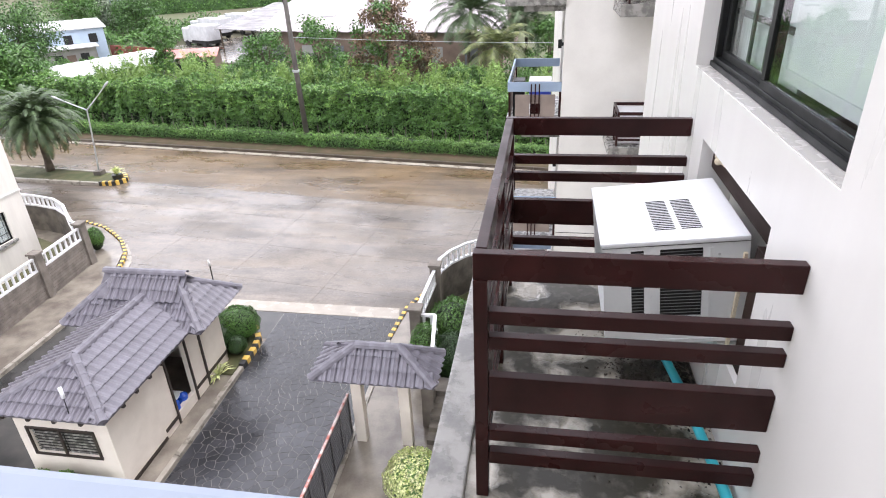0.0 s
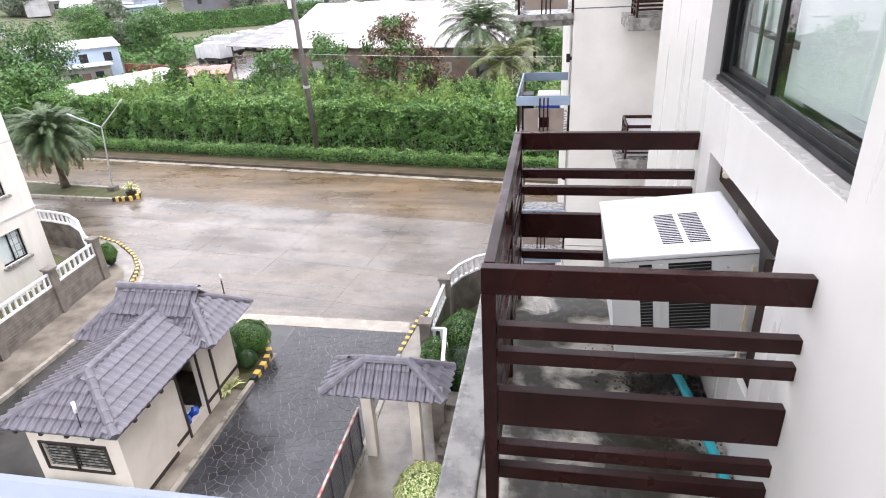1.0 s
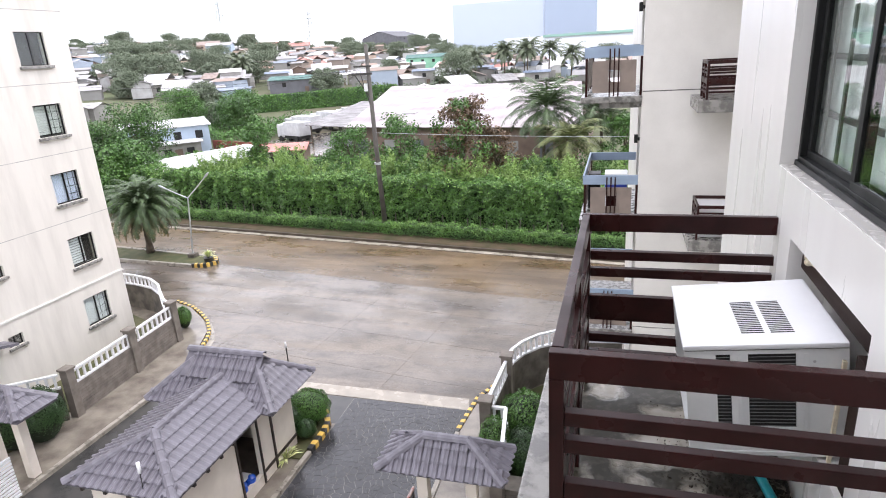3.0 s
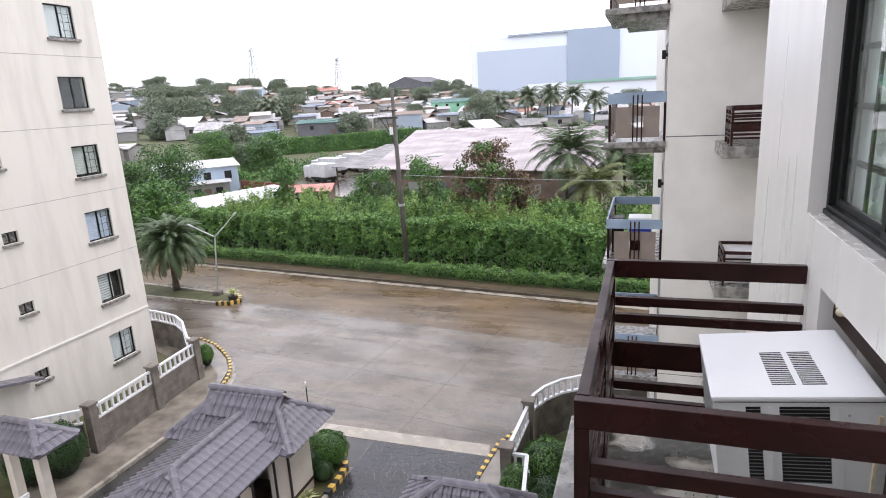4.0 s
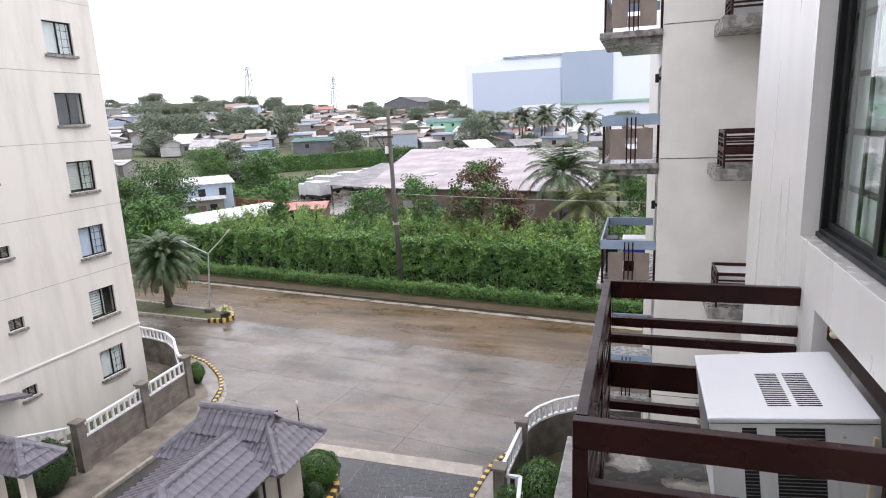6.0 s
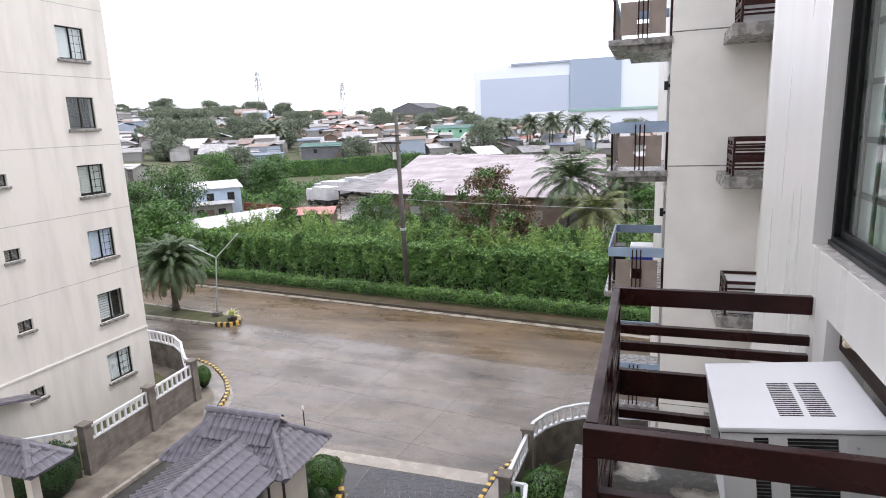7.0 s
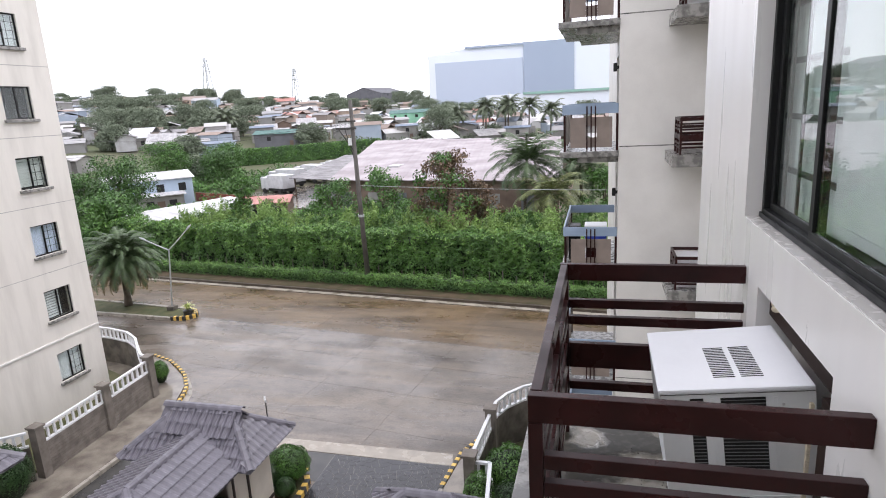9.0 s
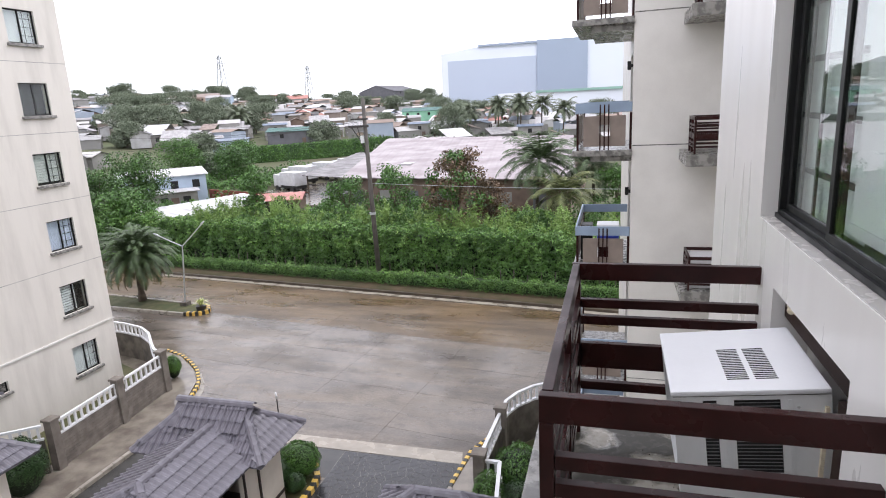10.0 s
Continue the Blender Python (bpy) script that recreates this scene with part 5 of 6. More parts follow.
tuft_plant(-7.68, 12.95, 0.1, 60, 0.62, LEAFV, "yellow-green spiky plant beside the kerb")
tuft_plant(-23.1, 30.0, 0.14, 50, 0.75, LEAFV, "yellow-green potted plant on the island nose", True)

# ---- street furniture ----
GALV = mat("galvanised_steel", (0.5, 0.52, 0.53), (0.42, 0.44, 0.45), 3, 0.35, 0.5, 0.05, metal=0.6)
lamp = thing("street_lamp", (-25.0, 30.9, 0.14), "thin galvanised street lamp with two forked arms", "street lamp")
part("base", box(-25.25, -24.75, 30.65, 31.15, 0.14, 0.4, bevel=0.02), CONC, lamp)
part("pole", tube([(-25.0, 30.9, 0.4), (-24.75, 30.9, 2.4), (-24.55, 30.9, 4.2)], [0.06, 0.05, 0.045], 10), GALV, lamp)
for tip in ((-22.86, 30.8, 5.61), (-26.32, 30.95, 4.85)):
    base = Vector((-24.55, 30.9, 4.19))
    tipv = Vector(tip)
    arm = part("arm", tube([tuple(base), tuple((base + tipv) / 2 + Vector((0, 0, -0.02))), tuple(tipv)], [0.045, 0.035, 0.03], 8), GALV, lamp)
    d = (tipv - base).normalized()
    part("lamp_head", tube([tuple(tipv - d * 0.1), tuple(tipv + d * 0.2), tuple(tipv + d * 0.42)], [0.05, 0.075, 0.03], 8), GALV, arm)
DARKW = mat("dark_weathered_steel", (0.05, 0.046, 0.042), None, 4, 0.6)
PX, PY = -13.85, 37.85
pole = thing("utility_pole", (PX, PY, 0.15), "grey concrete utility pole with cross-arm", "utility pole")
part("shaft", tube([(PX, PY, 0.15), (PX - 0.15, PY, 6.5), (PX - 0.24, PY, 13.0)], [0.19, 0.16, 0.12], 12), mat("grey_pole_concrete", (0.11, 0.1, 0.088), (0.07, 0.063, 0.056), 1.5, 0.7), pole, smooth=True)
part("cross_arm", box(PX - 1.35, PX + 0.1, PY - 0.22, PY - 0.1, 11.05, 11.2), DARKW, pole)
part("cross_arm", box(PX - 1.15, PX + 0.1, PY - 0.22, PY - 0.1, 11.55, 11.66), DARKW, pole)
part("brace", rod((PX - 1.2, PY - 0.1, 11.1), (PX - 0.2, PY - 0.1, 9.6), 0.04, 6), DARKW, pole)
part("brace", rod((PX - 0.75, PY - 0.1, 11.1), (PX - 0.2, PY - 0.1, 8.9), 0.03, 6), DARKW, pole)
part("clamp", rod((PX - 0.14, PY, 5.0), (PX - 0.14, PY, 5.16), 0.23, 12), GALV, pole)
for x in (-1.3, -1.0, -0.7, -0.4):
    part("insulator", rod((PX + x, PY - 0.16, 11.2), (PX + x, PY - 0.16, 11.4), 0.05, 8), WHITE, pole)
part("meter_box", box(PX - 0.5, PX - 0.3, PY - 0.3, PY - 0.1, 10.0, 10.5), ACGREY, pole)
for n, (a, b, sag) in enumerate((((PX, PY, 7.2), (30, 37, 7.0), 0.5), ((PX - 1.0, PY, 11.4), (-70, 60, 12), 1.2), ((PX - 0.7, PY, 11.4), (-90, 110, 14), 1.6), ((PX - 1.3, PY, 11.35), (-60, 41, 10), 0.9))):
    a, b = Vector(a), Vector(b)
    solo("cable", tube([tuple(a.lerp(b, i / 16) - Vector((0, 0, sag * 4 * (i / 16) * (1 - i / 16)))) for i in range(17)], 0.013, 5), DARKW if n else GALV, "thin sagging overhead cable from the pole", "cable", "overhead cables", base=tuple(a))

# ---- warehouse, sheds and vehicles behind the hedge ----
def corr(name, c1, c2, sc=1.0):
    return mat(name, c1, c2, sc, 0.45, 0.6, 0.1, fine=5)


ROOFS = [corr("pale_pink_grey_sheet", (0.35, 0.305, 0.312), (0.25, 0.21, 0.218), 0.3), corr("white_sheet_roof", (0.56, 0.56, 0.57), (0.4, 0.39, 0.39), 0.4), corr("grey_sheet_roof", (0.4, 0.39, 0.39), (0.28, 0.27, 0.27)), corr("rusty_sheet_roof", (0.29, 0.225, 0.19), (0.2, 0.145, 0.12)), corr("red_sheet_roof", (0.45, 0.2, 0.165), (0.34, 0.14, 0.115)), corr("blue_sheet_roof", (0.16, 0.2, 0.27), (0.12, 0.15, 0.2)), corr("green_sheet_roof", (0.035, 0.13, 0.11), (0.03, 0.1, 0.085)), corr("yellow_tarpaulin", (0.65, 0.48, 0.08), (0.55, 0.4, 0.06)), corr("dull_pale_sheet", (0.5, 0.49, 0.48), (0.3, 0.27, 0.25), 0.5), corr("dark_grey_sheet", (0.2, 0.19, 0.19), (0.13, 0.12, 0.12), 0.5)]
# The last wall colour is lightened to put haze on the far shed.
WALLS = [mat("white_house_wall", (0.5, 0.5, 0.5), (0.36, 0.35, 0.34), 0.6, 0.8), mat("grey_block_wall", (0.3, 0.29, 0.27), (0.22, 0.21, 0.2), 0.6, 0.8), mat("pale_blue_wall", (0.45, 0.54, 0.64), (0.38, 0.46, 0.56), 0.6, 0.8), mat("brown_board_wall", (0.2, 0.14, 0.11), (0.13, 0.09, 0.07), 0.6, 0.8), mat("peach_wall", (0.56, 0.43, 0.33), (0.48, 0.36, 0.27), 0.6, 0.8), mat("mint_wall", (0.3, 0.6, 0.42), (0.25, 0.5, 0.35), 0.6, 0.8), mat("haze_lifted_dark_sheet", (0.15, 0.15, 0.165), (0.12, 0.12, 0.13), 0.6, 0.8)]


def sheet(p0, p1, p2, p3, pitch=1.0, amp=0.04):
    """A ribbed sheet roof over four corners (p0, p1 the eave; p3, p2 the ridge)."""
    p0, p1, p2, p3 = [Vector(p) for p in (p0, p1, p2, p3)]
    n = max(2, int((p1 - p0).length / pitch))
    V, F = [], []
    for i in range(n * 4 + 1):
        s = i / (n * 4)
        up = amp if i % 4 == 2 else 0
        V += [tuple(p0.lerp(p1, s) + Vector((0, 0, up))), tuple(p3.lerp(p2, s) + Vector((0, 0, up)))]
    m = len(V)
    V += [(x, y, z - 0.08) for x, y, z in V]
    for i in range(n * 4):
        F += [(2 * i, 2 * i + 2, 2 * i + 3, 2 * i + 1), (m + 2 * i, m + 2 * i + 1, m + 2 * i + 3, m + 2 * i + 2), (2 * i, m + 2 * i, m + 2 * i + 2, 2 * i + 2), (2 * i + 1, 2 * i + 3, m + 2 * i + 3, m + 2 * i + 1)]
    me = bpy.data.meshes.new("sheet")
    me.from_pydata(V, [], F)
    return me


wh = thing("warehouse", (-15, 75, 0), "long low warehouse with a pale pinkish sheet roof", "warehouse")
part("roof", sheet((-26.8, 60, 5.0), (-1, 55.5, 5.0), (-3, 84, 7.4), (-33, 92, 7.4), 1.2), ROOFS[0], wh)
part("roof", sheet((-1, 112, 5.2), (-36, 120, 5.2), (-33, 92, 7.4), (-3, 84, 7.4), 1.2), ROOFS[0], wh)
part("wall", prism([(-26.3, 60.6), (-1.5, 56.2), (-1.5, 110), (-35, 118)], -0.1, 4.9), WALLS[3], wh)
for i in range(7):
    x = -25.5 + i * 3.4
    y = 60.45 - (x + 26.3) * 0.178
    part("wall_panel", box(x, x + 2.8, y - 0.06, y - 0.01, 0.4, 3.6), WALLS[1] if i % 2 else WALLS[6], wh)
for i in range(5):
    part("roof_patch", box(-22 + i * 4, -20.6 + i * 4, 66 + i * 1.5, 69 + i * 1.5, 5.55 + i * 0.13, 5.75 + i * 0.13), ROOFS[1], wh)
shed = thing("open_shed", (-33, 74, 0.2), "open shed with a dull grey sheet roof beside the warehouse", "shed")
part("roof", sheet((-37, 70, 4.2), (-27, 66, 4.2), (-34, 98, 4.7), (-42, 100, 4.7), 1.0), ROOFS[9], shed)
for x, y in ((-36.5, 70.5), (-27.5, 67), (-41, 98), (-34.5, 96)):
    part("post", rod((x, y, 0), (x, y, 4.15), 0.1, 6), BARK, shed)


def cottage(x, y, rot, w, d, h, roof_m, wall_m, label, pitch=0.25, group="", z=None, gable=True, windows=2):
    """A low house: walls, sheet roof with overhang, windows and a door."""
    z = land(x, y) if z is None else z
    t = thing("house", (0, 0, 0), label, "house", group)
    o = 0.35
    side = [(-d / 2, -0.5), (d / 2, -0.5), (d / 2, h)] + ([(0, h + pitch * d / 2 - 0.1)] if gable else []) + [(-d / 2, h)]
    shell = prism(side, -w / 2, w / 2)
    shell.transform(Matrix(((0, 0, 1, 0), (1, 0, 0, 0), (0, 1, 0, 0), (0, 0, 0, 1))))
    part("wall", shell, wall_m, t)
    if gable:
        rz = h + pitch * d / 2
        part("roof", sheet((-w / 2 - o, -d / 2 - o, h - 0.02), (w / 2 + o, -d / 2 - o, h - 0.02), (w / 2 + o, 0, rz), (-w / 2 - o, 0, rz), 0.9), roof_m, t)
        part("roof", sheet((w / 2 + o, d / 2 + o, h - 0.02), (-w / 2 - o, d / 2 + o, h - 0.02), (-w / 2 - o, 0, rz), (w / 2 + o, 0, rz), 0.9), roof_m, t)
    else:
        part("roof", sheet((-w / 2 - o, -d / 2 - o, h + 0.05), (w / 2 + o, -d / 2 - o, h + 0.05), (w / 2 + o, d / 2 + o, h + pitch * d), (-w / 2 - o, d / 2 + o, h + pitch * d), 0.9), roof_m, t)
    for i in range(windows):
        a = -w / 2 + w * (i + 0.5) / windows
        part("window", box(a - 0.45, a + 0.45, -d / 2 - 0.05, -d / 2 + 0.02, h - 1.6, h - 0.6), DARK, t)
    part("door", box(w * 0.1, w * 0.1 + 0.9, -d / 2 - 0.04, -d / 2 + 0.02, -0.4, min(h - 0.7, 1.7)), WALLS[3], t)
    t.location = (x, y, z)
    t.rotation_euler.z = rot
    return t


cottage(-56, 66.5, 0.76, 10.5, 6, 3.3, ROOFS[1], WALLS[2], "pale blue two-storey house with a white sheet roof", 0.1, gable=False, windows=4)
cottage(-53.6, 63.6, 0.76, 8, 3, 1.7, ROOFS[1], WALLS[1], "low annex with a white sheet roof", 0.1, gable=False, windows=3)
cottage(-37.2, 50.5, 1.2, 12, 5, 3.2, ROOFS[1], WALLS[1], "long shed with a bright white sheet roof", 0.1, gable=False)
cottage(-32.5, 57.0, 0.35, 4.4, 4.5, 3.2, ROOFS[4], WALLS[3], "shed with a bright red sheet roof", 0.2)
cottage(-78, 113, 0.35, 9, 4, 2.8, ROOFS[5], WALLS[2], "low shed with a blue sheet roof", 0.1, gable=False)
cottage(-73, 136, 0.3, 14, 7, 3.4, ROOFS[6], WALLS[6], "workshop shed with a dull green roof", 0.25)
cottage(-63, 210, 0.2, 15, 9, 5.0, ROOFS[6], WALLS[5], "mint green house with a green roof", 0.25, windows=4)
cottage(-133, 365, 1.35, 30, 25, 9.0, WALLS[6], WALLS[6], "large dark sheet-metal shed", 0.3)
cottage(-216, 276, 0.5, 12, 10, 4.6, ROOFS[3], WALLS[4], "peach house with a rusty roof", 0.4)
cottage(-205, 284, 0.5, 11, 10, 5.6, ROOFS[3], WALLS[4], "peach gabled house with a brown roof", 0.4)
cottage(-190, 316, 0.4, 12, 10, 4.8, ROOFS[4], WALLS[0], "white house with a red roof", 0.4)
cottage(-174, 322, 0.4, 12, 10, 4.8, ROOFS[4], WALLS[0], "pink-white house with a faded red roof", 0.4)
cottage(-190, 272, 0.4, 12, 9, 6, ROOFS[2], WALLS[2], "pale blue house on the rise", 0.3)

TRUCKW = mat("white_truck_paint", (0.6, 0.6, 0.61), (0.5, 0.5, 0.51), 2, 0.3, 0.4, 0.02)


def truck(x, y, rot, L, label):
    t = thing("truck", (0, 0, 0), label, "truck", "parked trucks")
    part("cargo_box", box(-L / 2, L / 2 - 1.8, -1.1, 1.1, 0.9, 2.75, bevel=0.05), TRUCKW, t)
    c = part("cab", box(L / 2 - 1.7, L / 2, -1.0, 1.0, 0.6, 2.4, bevel=0.15), TRUCKW, t)
    part("windscreen", box(L / 2 - 0.02, L / 2 + 0.015, -0.85, 0.85, 1.5, 2.2), DARK, c)
    part("side_window", box(L / 2 - 1.2, L / 2 - 0.4, -1.015, -0.99, 1.5, 2.1), DARK, c)
    part("chassis", box(-L / 2, L / 2, -0.9, 0.9, 0.5, 0.85), KBLACK, t)
    for wx in (-L / 2 + 1.0, L / 2 - 0.9):
        for wy in (-0.95, 0.95):
            part("wheel", rod((wx, wy - 0.13, 0.42), (wx, wy + 0.13, 0.42), 0.42, 14), KBLACK, t)
    t.location, t.rotation_euler.z = (x, y, land(x, y)), rot
    return t


for x, y, rot, L in ((-42.5, 76.5, 2.7, 5.5), (-44, 82, 2.8, 6), (-42.5, 87, 2.7, 6), (-40.5, 92, 2.6, 6)):
    truck(x, y, rot, L, "white box truck parked in the yard")
solo("yard_ground", prism([(-52, 70), (-30, 62), (-34, 98), (-50, 98)], -0.3, 1.45), PATHM, "pale concrete yard behind the sheds", "pavement", kind="structure")
solo("yard_wall", along((-51, 69.5), (-36, 64), 0.15, 0, 2.6), mat("red_oxide_sheet", (0.28, 0.08, 0.05), (0.2, 0.06, 0.04), 0.6, 0.7), "red-oxide sheet fence round the yard", "fence")
cr = thing("creeper_wall", (-38, 108, 0), "long wall covered with green creepers", "hedge")
part("core", along((-65, 101), (-44, 124), 0.6, 0, 6.0), LEAFD, cr)
k = 14000
s = nrng.uniform(0, 1, k)
part("foliage", leaves(np.stack([-65 + 21 * s + nrng.normal(0, 0.2, k), 100.6 + 23 * s + nrng.uniform(-0.35, 0.6, k), nrng.uniform(1.5, 6.3, k)], 1), 0.36, np.tile((0.3, -1, 0.4), (k, 1)), 0.7, seed=91), LEAF, cr)

# ---- town on the rise ----
hr = random.Random(17)
kinds = []
names = ("grey", "dull pale", "grey", "rusty", "white", "dark grey", "dull pale", "blue", "rusty", "grey", "white", "grey")
picks = (2, 8, 2, 3, 1, 9, 8, 5, 3, 2, 1, 2)
wnames = ("white", "grey", "pale blue", "brown", "peach", "mint")
for i in range(12):
    wi = hr.choice((1, 1, 0, 3, 0, 1, 1, 0))
    w, d, h = hr.uniform(3.2, 6.0), hr.uniform(3.0, 4.8), hr.choice((1.8, 2.0, 2.2, 2.6, 3.8))
    kinds.append((cottage(-70 + i * 2, 140, hr.uniform(-0.4, 0.4), w, d, h, ROOFS[picks[i]], WALLS[wi], "low %s house with a %s sheet roof in the town" % (wnames[wi], names[i]), hr.choice((0.25, 0.35, 0.45)), "houses of the town", gable=hr.random() < 0.6, windows=1), w))
placed = []
count = 0
first = set()
while count < 272:
    az = radians(hr.uniform(-52, 4))
    d = 118 + 230 * hr.random() ** 0.9
    x, y = 2.3 + d * math.sin(az), -1.3 + d * math.cos(az)
    if (d < 165 and -80 - (d - 118) * 0.1 < x < -45) or (d < 132 and x > -50):
        continue
    if any((x - a) ** 2 + (y - b) ** 2 < 24 for a, b in placed):
        continue
    placed.append((x, y))
    i = count % 12
    src = kinds[i][0]
    m = pose(x, y, land(x, y) + hr.uniform(-0.2, 0.8), 0, 0, math.degrees(az) * -1 + hr.choice((0, 0, 90, 35, -30)) + hr.uniform(-12, 12))
    if i not in first:
        first.add(i)
        src.matrix_basis = m
    else:
        copy_thing(src, m)
    count += 1
# the rest of the town, too small and close together to tell apart
WV, WF, RV, RF = [], [], [], []
for i in range(900):
    az = radians(hr.uniform(-52, 4))
    d = 150 + 270 * hr.random() ** 0.75
    x, y = 2.3 + d * math.sin(az), -1.3 + d * math.cos(az)
    if d < 160 and x > -60:
        continue
    z = land(x, y)
    w, dd, h = hr.uniform(1.8, 3.4), hr.uniform(1.6, 3.0), hr.choice((2.0, 2.3, 2.6, 3.2, 4.6))
    m = pose(x, y, z, 0, 0, -math.degrees(az) + hr.choice((0, 0, 90, 30, -30)) + hr.uniform(-12, 12))
    q = len(WV)
    WV += [tuple(m @ Vector((a * w, b * dd, c))) for c in (-0.5, h) for a, b in ((-1, -1), (1, -1), (1, 1), (-1, 1))]
    WF += [tuple(q + k for k in f) for f in ((0, 1, 5, 4), (1, 2, 6, 5), (2, 3, 7, 6), (3, 0, 4, 7), (4, 5, 6, 7))]
    q = len(RV)
    o, rz = 0.3, h + hr.uniform(0.5, 1.2)
    RV += [tuple(m @ Vector(p)) for p in ((-w - o, -dd - o, h), (w + o, -dd - o, h), (w + o, 0, rz), (-w - o, 0, rz), (w + o, dd + o, h), (-w - o, dd + o, h))]
    RF += [(q, q + 1, q + 2, q + 3), (q + 3, q + 2, q + 4, q + 5)]


def varied(name, stops):
    """Sheet or wall paint that differs from house to house."""
    m = mat(name, (0.3, 0.3, 0.3), None, 0.5, 0.6, 0.75)
    n, l = m.node_tree.nodes, m.node_tree.links
    ramp = n.new("ShaderNodeValToRGB")
    ramp.color_ramp.interpolation = "CONSTANT"
    e = ramp.color_ramp.elements
    for i, c in enumerate(stops):
        k = e[0] if i == 0 else e[1] if i == 1 else e.new(i / len(stops))
        k.position = i / len(stops)
        k.color = (*c, 1)
    l.new(n.new("ShaderNodeNewGeometry").outputs["Random Per Island"], ramp.inputs[0])
    old = n["Principled BSDF"].inputs["Base Color"].links[0].from_socket
    mx = n.new("ShaderNodeMixRGB")
    mx.blend_type = "OVERLAY"
    mx.inputs["Fac"].default_value = 0.5
    l.new(ramp.outputs[0], mx.inputs["Color1"])
    l.new(old, mx.inputs["Color2"])
    l.new(mx.outputs[0], n["Principled BSDF"].inputs["Base Color"])
    return m


town = tagged(thing("far_town", (0, 0, 0), "crowded low houses with mixed sheet roofs on the rise", "houses"), kind="stuff")
for nm, V, F, m in (("wall_mass", WV, WF, varied("mixed_house_walls", ((0.4, 0.39, 0.37), (0.6, 0.6, 0.6), (0.3, 0.25, 0.21), (0.46, 0.52, 0.58), (0.36, 0.35, 0.34), (0.52, 0.42, 0.33)))), ("roof_mass", RV, RF, varied("mixed_sheet_roofs", ((0.42, 0.41, 0.41), (0.6, 0.6, 0.61), (0.3, 0.23, 0.19), (0.36, 0.35, 0.35), (0.55, 0.54, 0.53), (0.45, 0.22, 0.18), (0.3, 0.29, 0.29), (0.26, 0.3, 0.36), (0.36, 0.27, 0.22), (0.65, 0.65, 0.65))))):
    me = bpy.data.meshes.new(nm)
    me.from_pydata(V, [], F)
    part(nm, me, m, town)
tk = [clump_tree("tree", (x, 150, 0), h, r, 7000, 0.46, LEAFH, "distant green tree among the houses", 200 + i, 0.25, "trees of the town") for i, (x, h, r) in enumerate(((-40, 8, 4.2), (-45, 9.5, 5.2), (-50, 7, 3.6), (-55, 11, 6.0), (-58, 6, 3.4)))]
for i in range(125):
    az = radians(hr.uniform(-52, 4))
    d = 100 + 300 * hr.random() if i < 60 else hr.uniform(360, 430)
    x, y = 2.3 + d * math.sin(az), -1.3 + d * math.cos(az)
    if d < 160 and x > -60:
        continue
    sc = 0.9 if i < 60 else 1.15
    m = pose(x, y, land(x, y) - 2.0 * sc, 0, 0, hr.uniform(0, 360)) @ Matrix.Diagonal((sc, sc, sc, 1))
    if i < 5:
        tk[i].matrix_basis = m
    else:
        c = copy_thing(tk[i % 5], m)
        c.matrix_basis = m
for i in range(16):
    x, y = -121 + hr.uniform(-16, 20), 156 + hr.uniform(-10, 10)
    c = copy_thing(tk[i % 5], pose(x, y, land(x, y)))
    c.matrix_basis = pose(x, y, land(x, y) - 1.6, 0, 0, hr.uniform(0, 360)) @ Matrix.Diagonal((0.9, 0.9, 0.8, 1))
for i in range(29):
    az = radians(-44 + (9 if i < 6 else 30) * hr.random()) if i < 11 else radians(-47 + (i - 11) * 2.1 + hr.uniform(-0.5, 0.5))
    d = hr.uniform(250, 340) if i < 11 else hr.uniform(380, 440)
    x, y = 2.3 + d * math.sin(az), -1.3 + d * math.cos(az)
    c = copy_thing(tk[3], pose(x, y, land(x, y)))
    c.matrix_basis = pose(x, y, land(x, y) - 2.4, 0, 0, hr.uniform(0, 360)) @ Matrix.Diagonal((1.15, 1.15, 0.95 if i < 11 else hr.uniform(0.6, 1.15), 1))
# scrub between the yard and the town
k = 60000
az = np.radians(nrng.uniform(-44, -14, k))
d = nrng.uniform(48, 108, k)
X, Y = 2.3 + d * np.sin(az), -1.3 + d * np.cos(az)
keep = ((X + 13) * SA * -1 + (Y - 35.3) * CA > 8.5) & ~((X > -46) & (X < -24) & (Y > 62)) & ~((np.abs(X + 55) < 8) & (np.abs(Y - 65) < 8)) & ~((np.abs(X + 35) < 8) & (np.abs(Y - 52) < 8))
Z = np.array([land(a, b) + max(0, 1.6 * (1 + bumpy(a, b, 0.16))) * q for a, b, q in zip(X, Y, nrng.uniform(0.2, 1, k))])
tagged(part("scrub", leaves(np.stack([X, Y, Z], 1)[keep], 0.42, np.tile((0, -0.4, 1), (int(keep.sum()), 1)), 0.9, seed=95), LEAF), "wild green scrub between the sheds and the town", "scrub", kind="stuff")
k = 14000
az = np.radians(nrng.uniform(-24, 3, k))
d = nrng.uniform(118, 190, k)
X, Y = 2.3 + d * np.sin(az), -1.3 + d * np.cos(az)
Z = np.array([land(a, b) + max(0.1, 1.9 * (0.7 + bumpy(a, b, 0.1))) * q for a, b, q in zip(X, Y, nrng.uniform(0.1, 1, k))])
tagged(part("scrub", leaves(np.stack([X, Y, Z], 1), 0.7, np.tile((0, -0.4, 1), (k, 1)), 0.9, seed=97), LEAFH), "scrub in haze-paled green between the warehouse and the houses", "scrub", kind="stuff")
G2 = 24000
X, Y = nrng.uniform(-30, 3, G2), nrng.uniform(46, 58, G2)
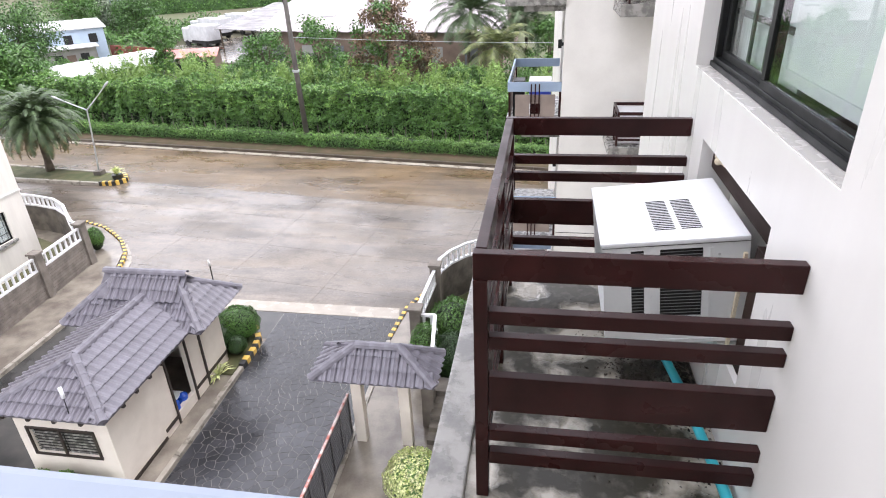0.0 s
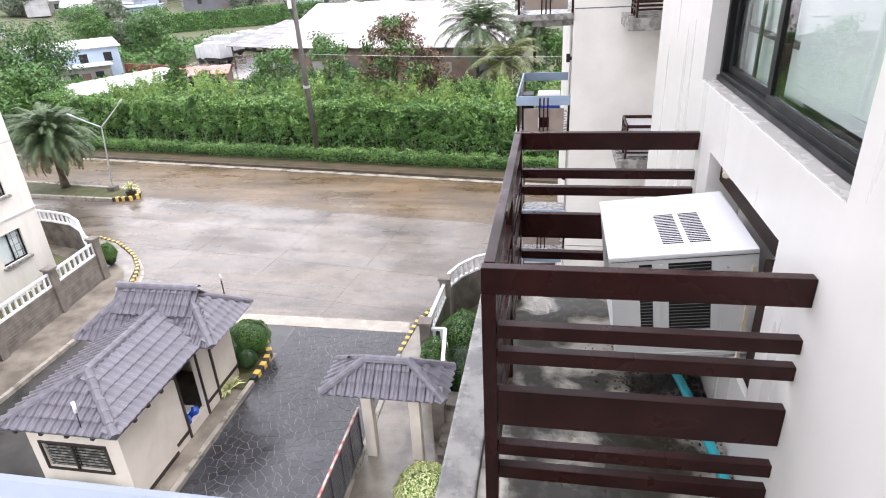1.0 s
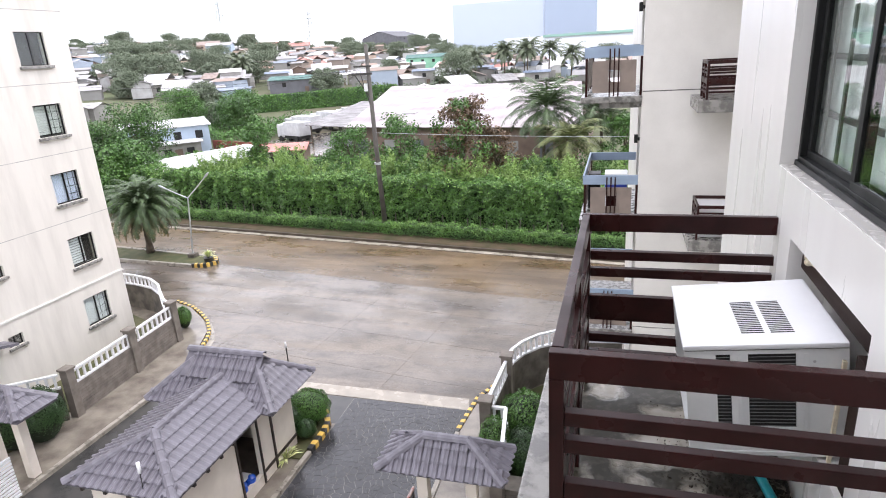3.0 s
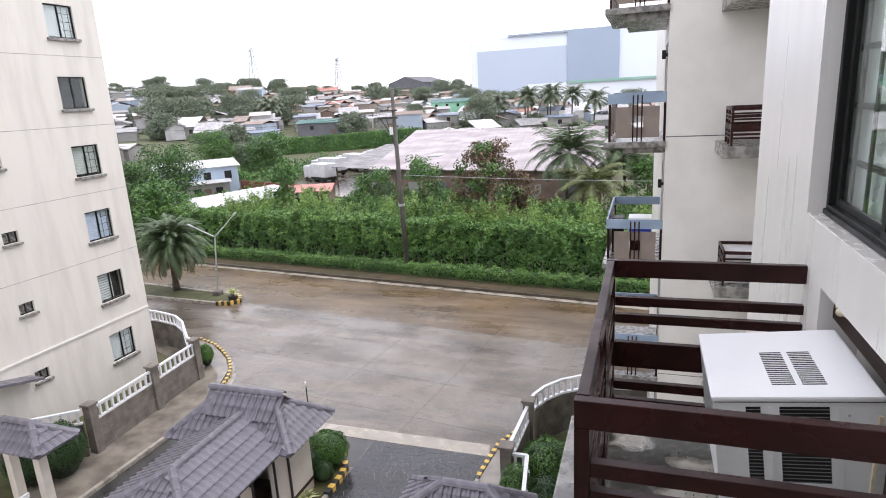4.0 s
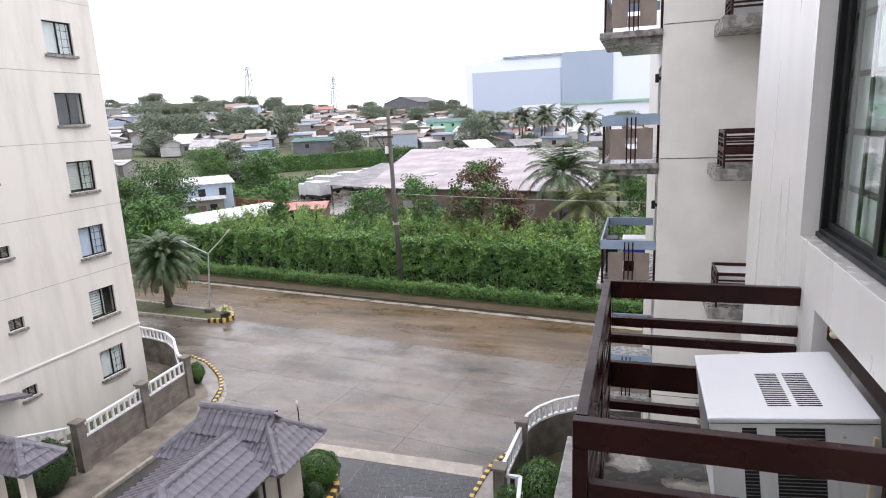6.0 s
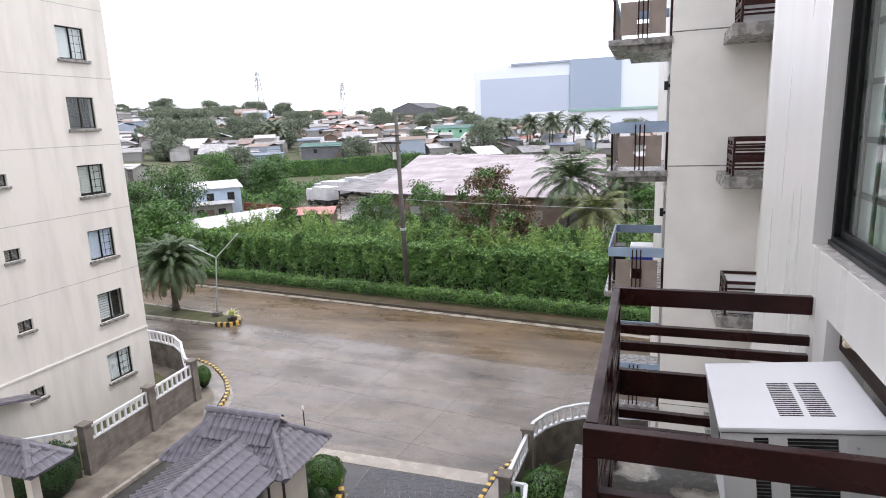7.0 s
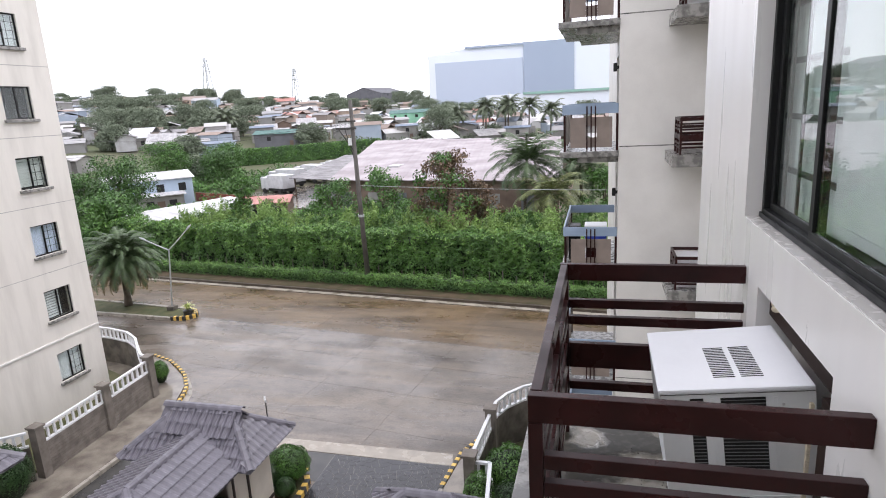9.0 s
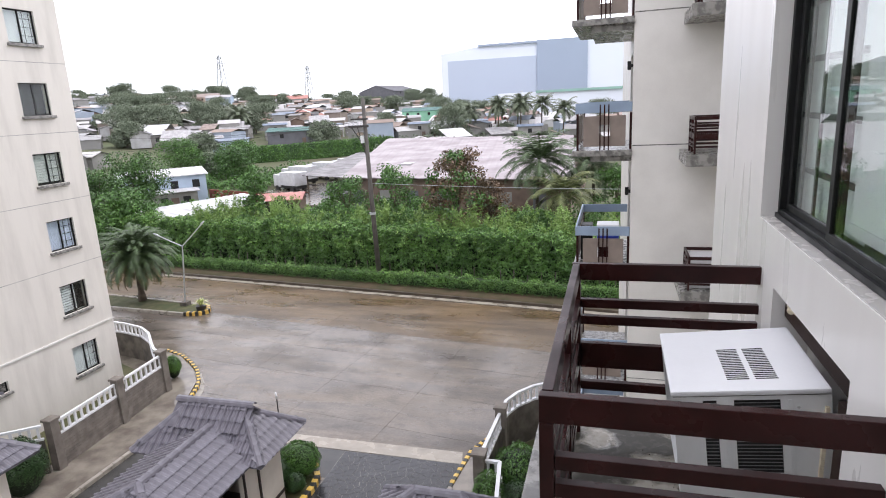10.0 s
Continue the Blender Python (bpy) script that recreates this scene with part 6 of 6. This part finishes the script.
Z = np.array([max(0.2, 2.0 * (1 + bumpy(a, b, 0.3))) * q for a, b, q in zip(X, Y, nrng.uniform(0.2, 1, G2))])
tagged(part("undergrowth", leaves(np.stack([X, Y, Z], 1), 0.24, np.tile((0, -0.5, 1), (G2, 1)), 0.9, seed=96), LEAF), "dense green undergrowth behind the hedge", "scrub", kind="stuff")

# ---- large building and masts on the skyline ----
# Haze is mixed into these cladding colours, on top of their own pale blue.
BB = mat("haze_tinted_blue_cladding", (0.5, 0.56, 0.66), (0.47, 0.53, 0.63), 0.02, 0.6)
BBD = mat("haze_tinted_grey_cladding", (0.36, 0.42, 0.52), (0.34, 0.4, 0.5), 0.02, 0.6)
BBW = mat("haze_tinted_white_cladding", (0.78, 0.82, 0.88), (0.74, 0.78, 0.84), 0.02, 0.6)
fac = thing("factory_building", (-45, 310, 10), "huge pale blue and white factory hall with haze-tinted colours", "building")
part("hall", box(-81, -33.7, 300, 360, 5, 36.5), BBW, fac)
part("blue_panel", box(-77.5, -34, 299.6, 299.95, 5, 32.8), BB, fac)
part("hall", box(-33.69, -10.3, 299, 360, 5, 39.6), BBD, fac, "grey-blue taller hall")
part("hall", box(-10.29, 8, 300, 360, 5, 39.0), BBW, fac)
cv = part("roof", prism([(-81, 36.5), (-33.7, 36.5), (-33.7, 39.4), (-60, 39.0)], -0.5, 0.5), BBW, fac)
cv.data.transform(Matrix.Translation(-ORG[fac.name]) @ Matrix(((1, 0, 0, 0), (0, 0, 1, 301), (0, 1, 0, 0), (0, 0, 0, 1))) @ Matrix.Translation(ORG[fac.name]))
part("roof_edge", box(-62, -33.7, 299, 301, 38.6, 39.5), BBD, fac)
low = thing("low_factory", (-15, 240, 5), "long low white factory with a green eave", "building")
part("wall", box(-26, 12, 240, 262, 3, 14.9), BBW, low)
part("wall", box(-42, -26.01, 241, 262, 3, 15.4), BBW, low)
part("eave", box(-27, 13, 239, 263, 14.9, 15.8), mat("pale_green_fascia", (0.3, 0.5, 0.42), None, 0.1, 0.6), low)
for i in range(3):
    part("vent", rod((-34 + i * 8, 250, 14.5), (-34 + i * 8, 250, 16.2), 0.5, 8), GALV, low)
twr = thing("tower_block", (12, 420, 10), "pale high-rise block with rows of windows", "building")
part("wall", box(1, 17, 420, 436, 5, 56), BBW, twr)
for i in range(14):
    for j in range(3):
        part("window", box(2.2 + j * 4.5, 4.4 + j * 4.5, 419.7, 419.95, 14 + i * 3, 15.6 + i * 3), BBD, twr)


def mast(x, y, z, h):
    t = thing("pylon", (x, y, z), "pale lattice power pylon on the skyline", "pylon", "pylons")
    w = h * 0.1
    for sx in (-1, 1):
        for sy in (-1, 1):
            part("leg", rod((x + sx * w, y + sy * w, z), (x + sx * w * 0.2, y + sy * w * 0.2, z + h), 0.35, 5), GALV, t)
    for i in range(9):
        a, b = i / 9, (i + 1) / 9
        wa, wb = w * (1 - 0.8 * a), w * (1 - 0.8 * b)
        for sx in (-1, 1):
            part("brace", rod((x - sx * wa, y - wa, z + h * a), (x + sx * wb, y - wb, z + h * b), 0.22, 4), GALV, t)
    for q in (0.72, 0.83, 0.94):
        part("cross_arm", rod((x - h * 0.14, y, z + h * q), (x + h * 0.14, y, z + h * q), 0.2, 4), GALV, t)


mast(-273, 395, land(-273, 395), 54.8 - land(-273, 395))
mast(-248, 480, land(-248, 480), 49.7 - land(-248, 480))

# ---- road slabs and paving stones ----


def slab_mesh(w, d, m, name, t=0.012):
    bm = box(0, w, 0, d, -t, 0, bevel=0.003)
    me = bpy.data.meshes.new(name)
    bm.to_mesh(me)
    bm.free()
    me.materials.append(m)
    return me


S1, S2 = slab_mesh(4.492, 2.992, ROAD, "concrete_slab"), slab_mesh(4.492, 2.992, ROADG, "concrete_slab")
for i in range(-11, 8):
    for j in range(7):
        piece("concrete_slab", S1 if j < 2 else S2, road, RM @ Matrix.Translation((i * 4.5, -0.39 - (j + 1) * 3.0, 0)))

vr = random.Random(23)
sites = []
for j in range(38):
    for i in range(17):
        sites.append((-7.0 + (i + 0.5 + vr.uniform(-0.45, 0.45)) * 0.256, 6.6 + (j + 0.5 + vr.uniform(-0.45, 0.45)) * 0.27))
made = 0
rest = bmesh.new()
for n, (sx, sy) in enumerate(sites):
    poly = [(sx - 0.6, sy - 0.6), (sx + 0.6, sy - 0.6), (sx + 0.6, sy + 0.6), (sx - 0.6, sy + 0.6)]
    for ox, oy in sites:
        if (ox, oy) == (sx, sy) or abs(ox - sx) > 1.2 or abs(oy - sy) > 1.2:
            continue
        dx, dy = ox - sx, oy - sy
        L = math.hypot(dx, dy)
        lim = L / 2 - 0.007
        out = []
        for (ax, ay), (bx, by) in zip(poly, poly[1:] + poly[:1]):
            da, db = ((ax - sx) * dx + (ay - sy) * dy) / L - lim, ((bx - sx) * dx + (by - sy) * dy) / L - lim
            if da <= 0:
                out.append((ax, ay))
            if (da < 0) != (db < 0):
                q = da / (da - db)
                out.append((ax + (bx - ax) * q, ay + (by - ay) * q))
        poly = out
        if len(poly) < 3:
            break
    poly = [(min(max(a, -7.02), -2.68), min(b, 16.85)) for a, b in poly]
    if len(poly) < 3 or max(p[0] for p in poly) - min(p[0] for p in poly) < 0.05 or sx > -2.7:
        continue
    h = 0.016 + vr.uniform(0, 0.004)
    if made < 300:
        part("paving_stone", prism(poly, 0.0, h), DRIVE, drive)
        made += 1
    else:
        prism(poly, 0.0, h, rest)
if len(rest.verts):
    tagged(part("paving_rest", rest, DRIVE, drive), kind="stuff")
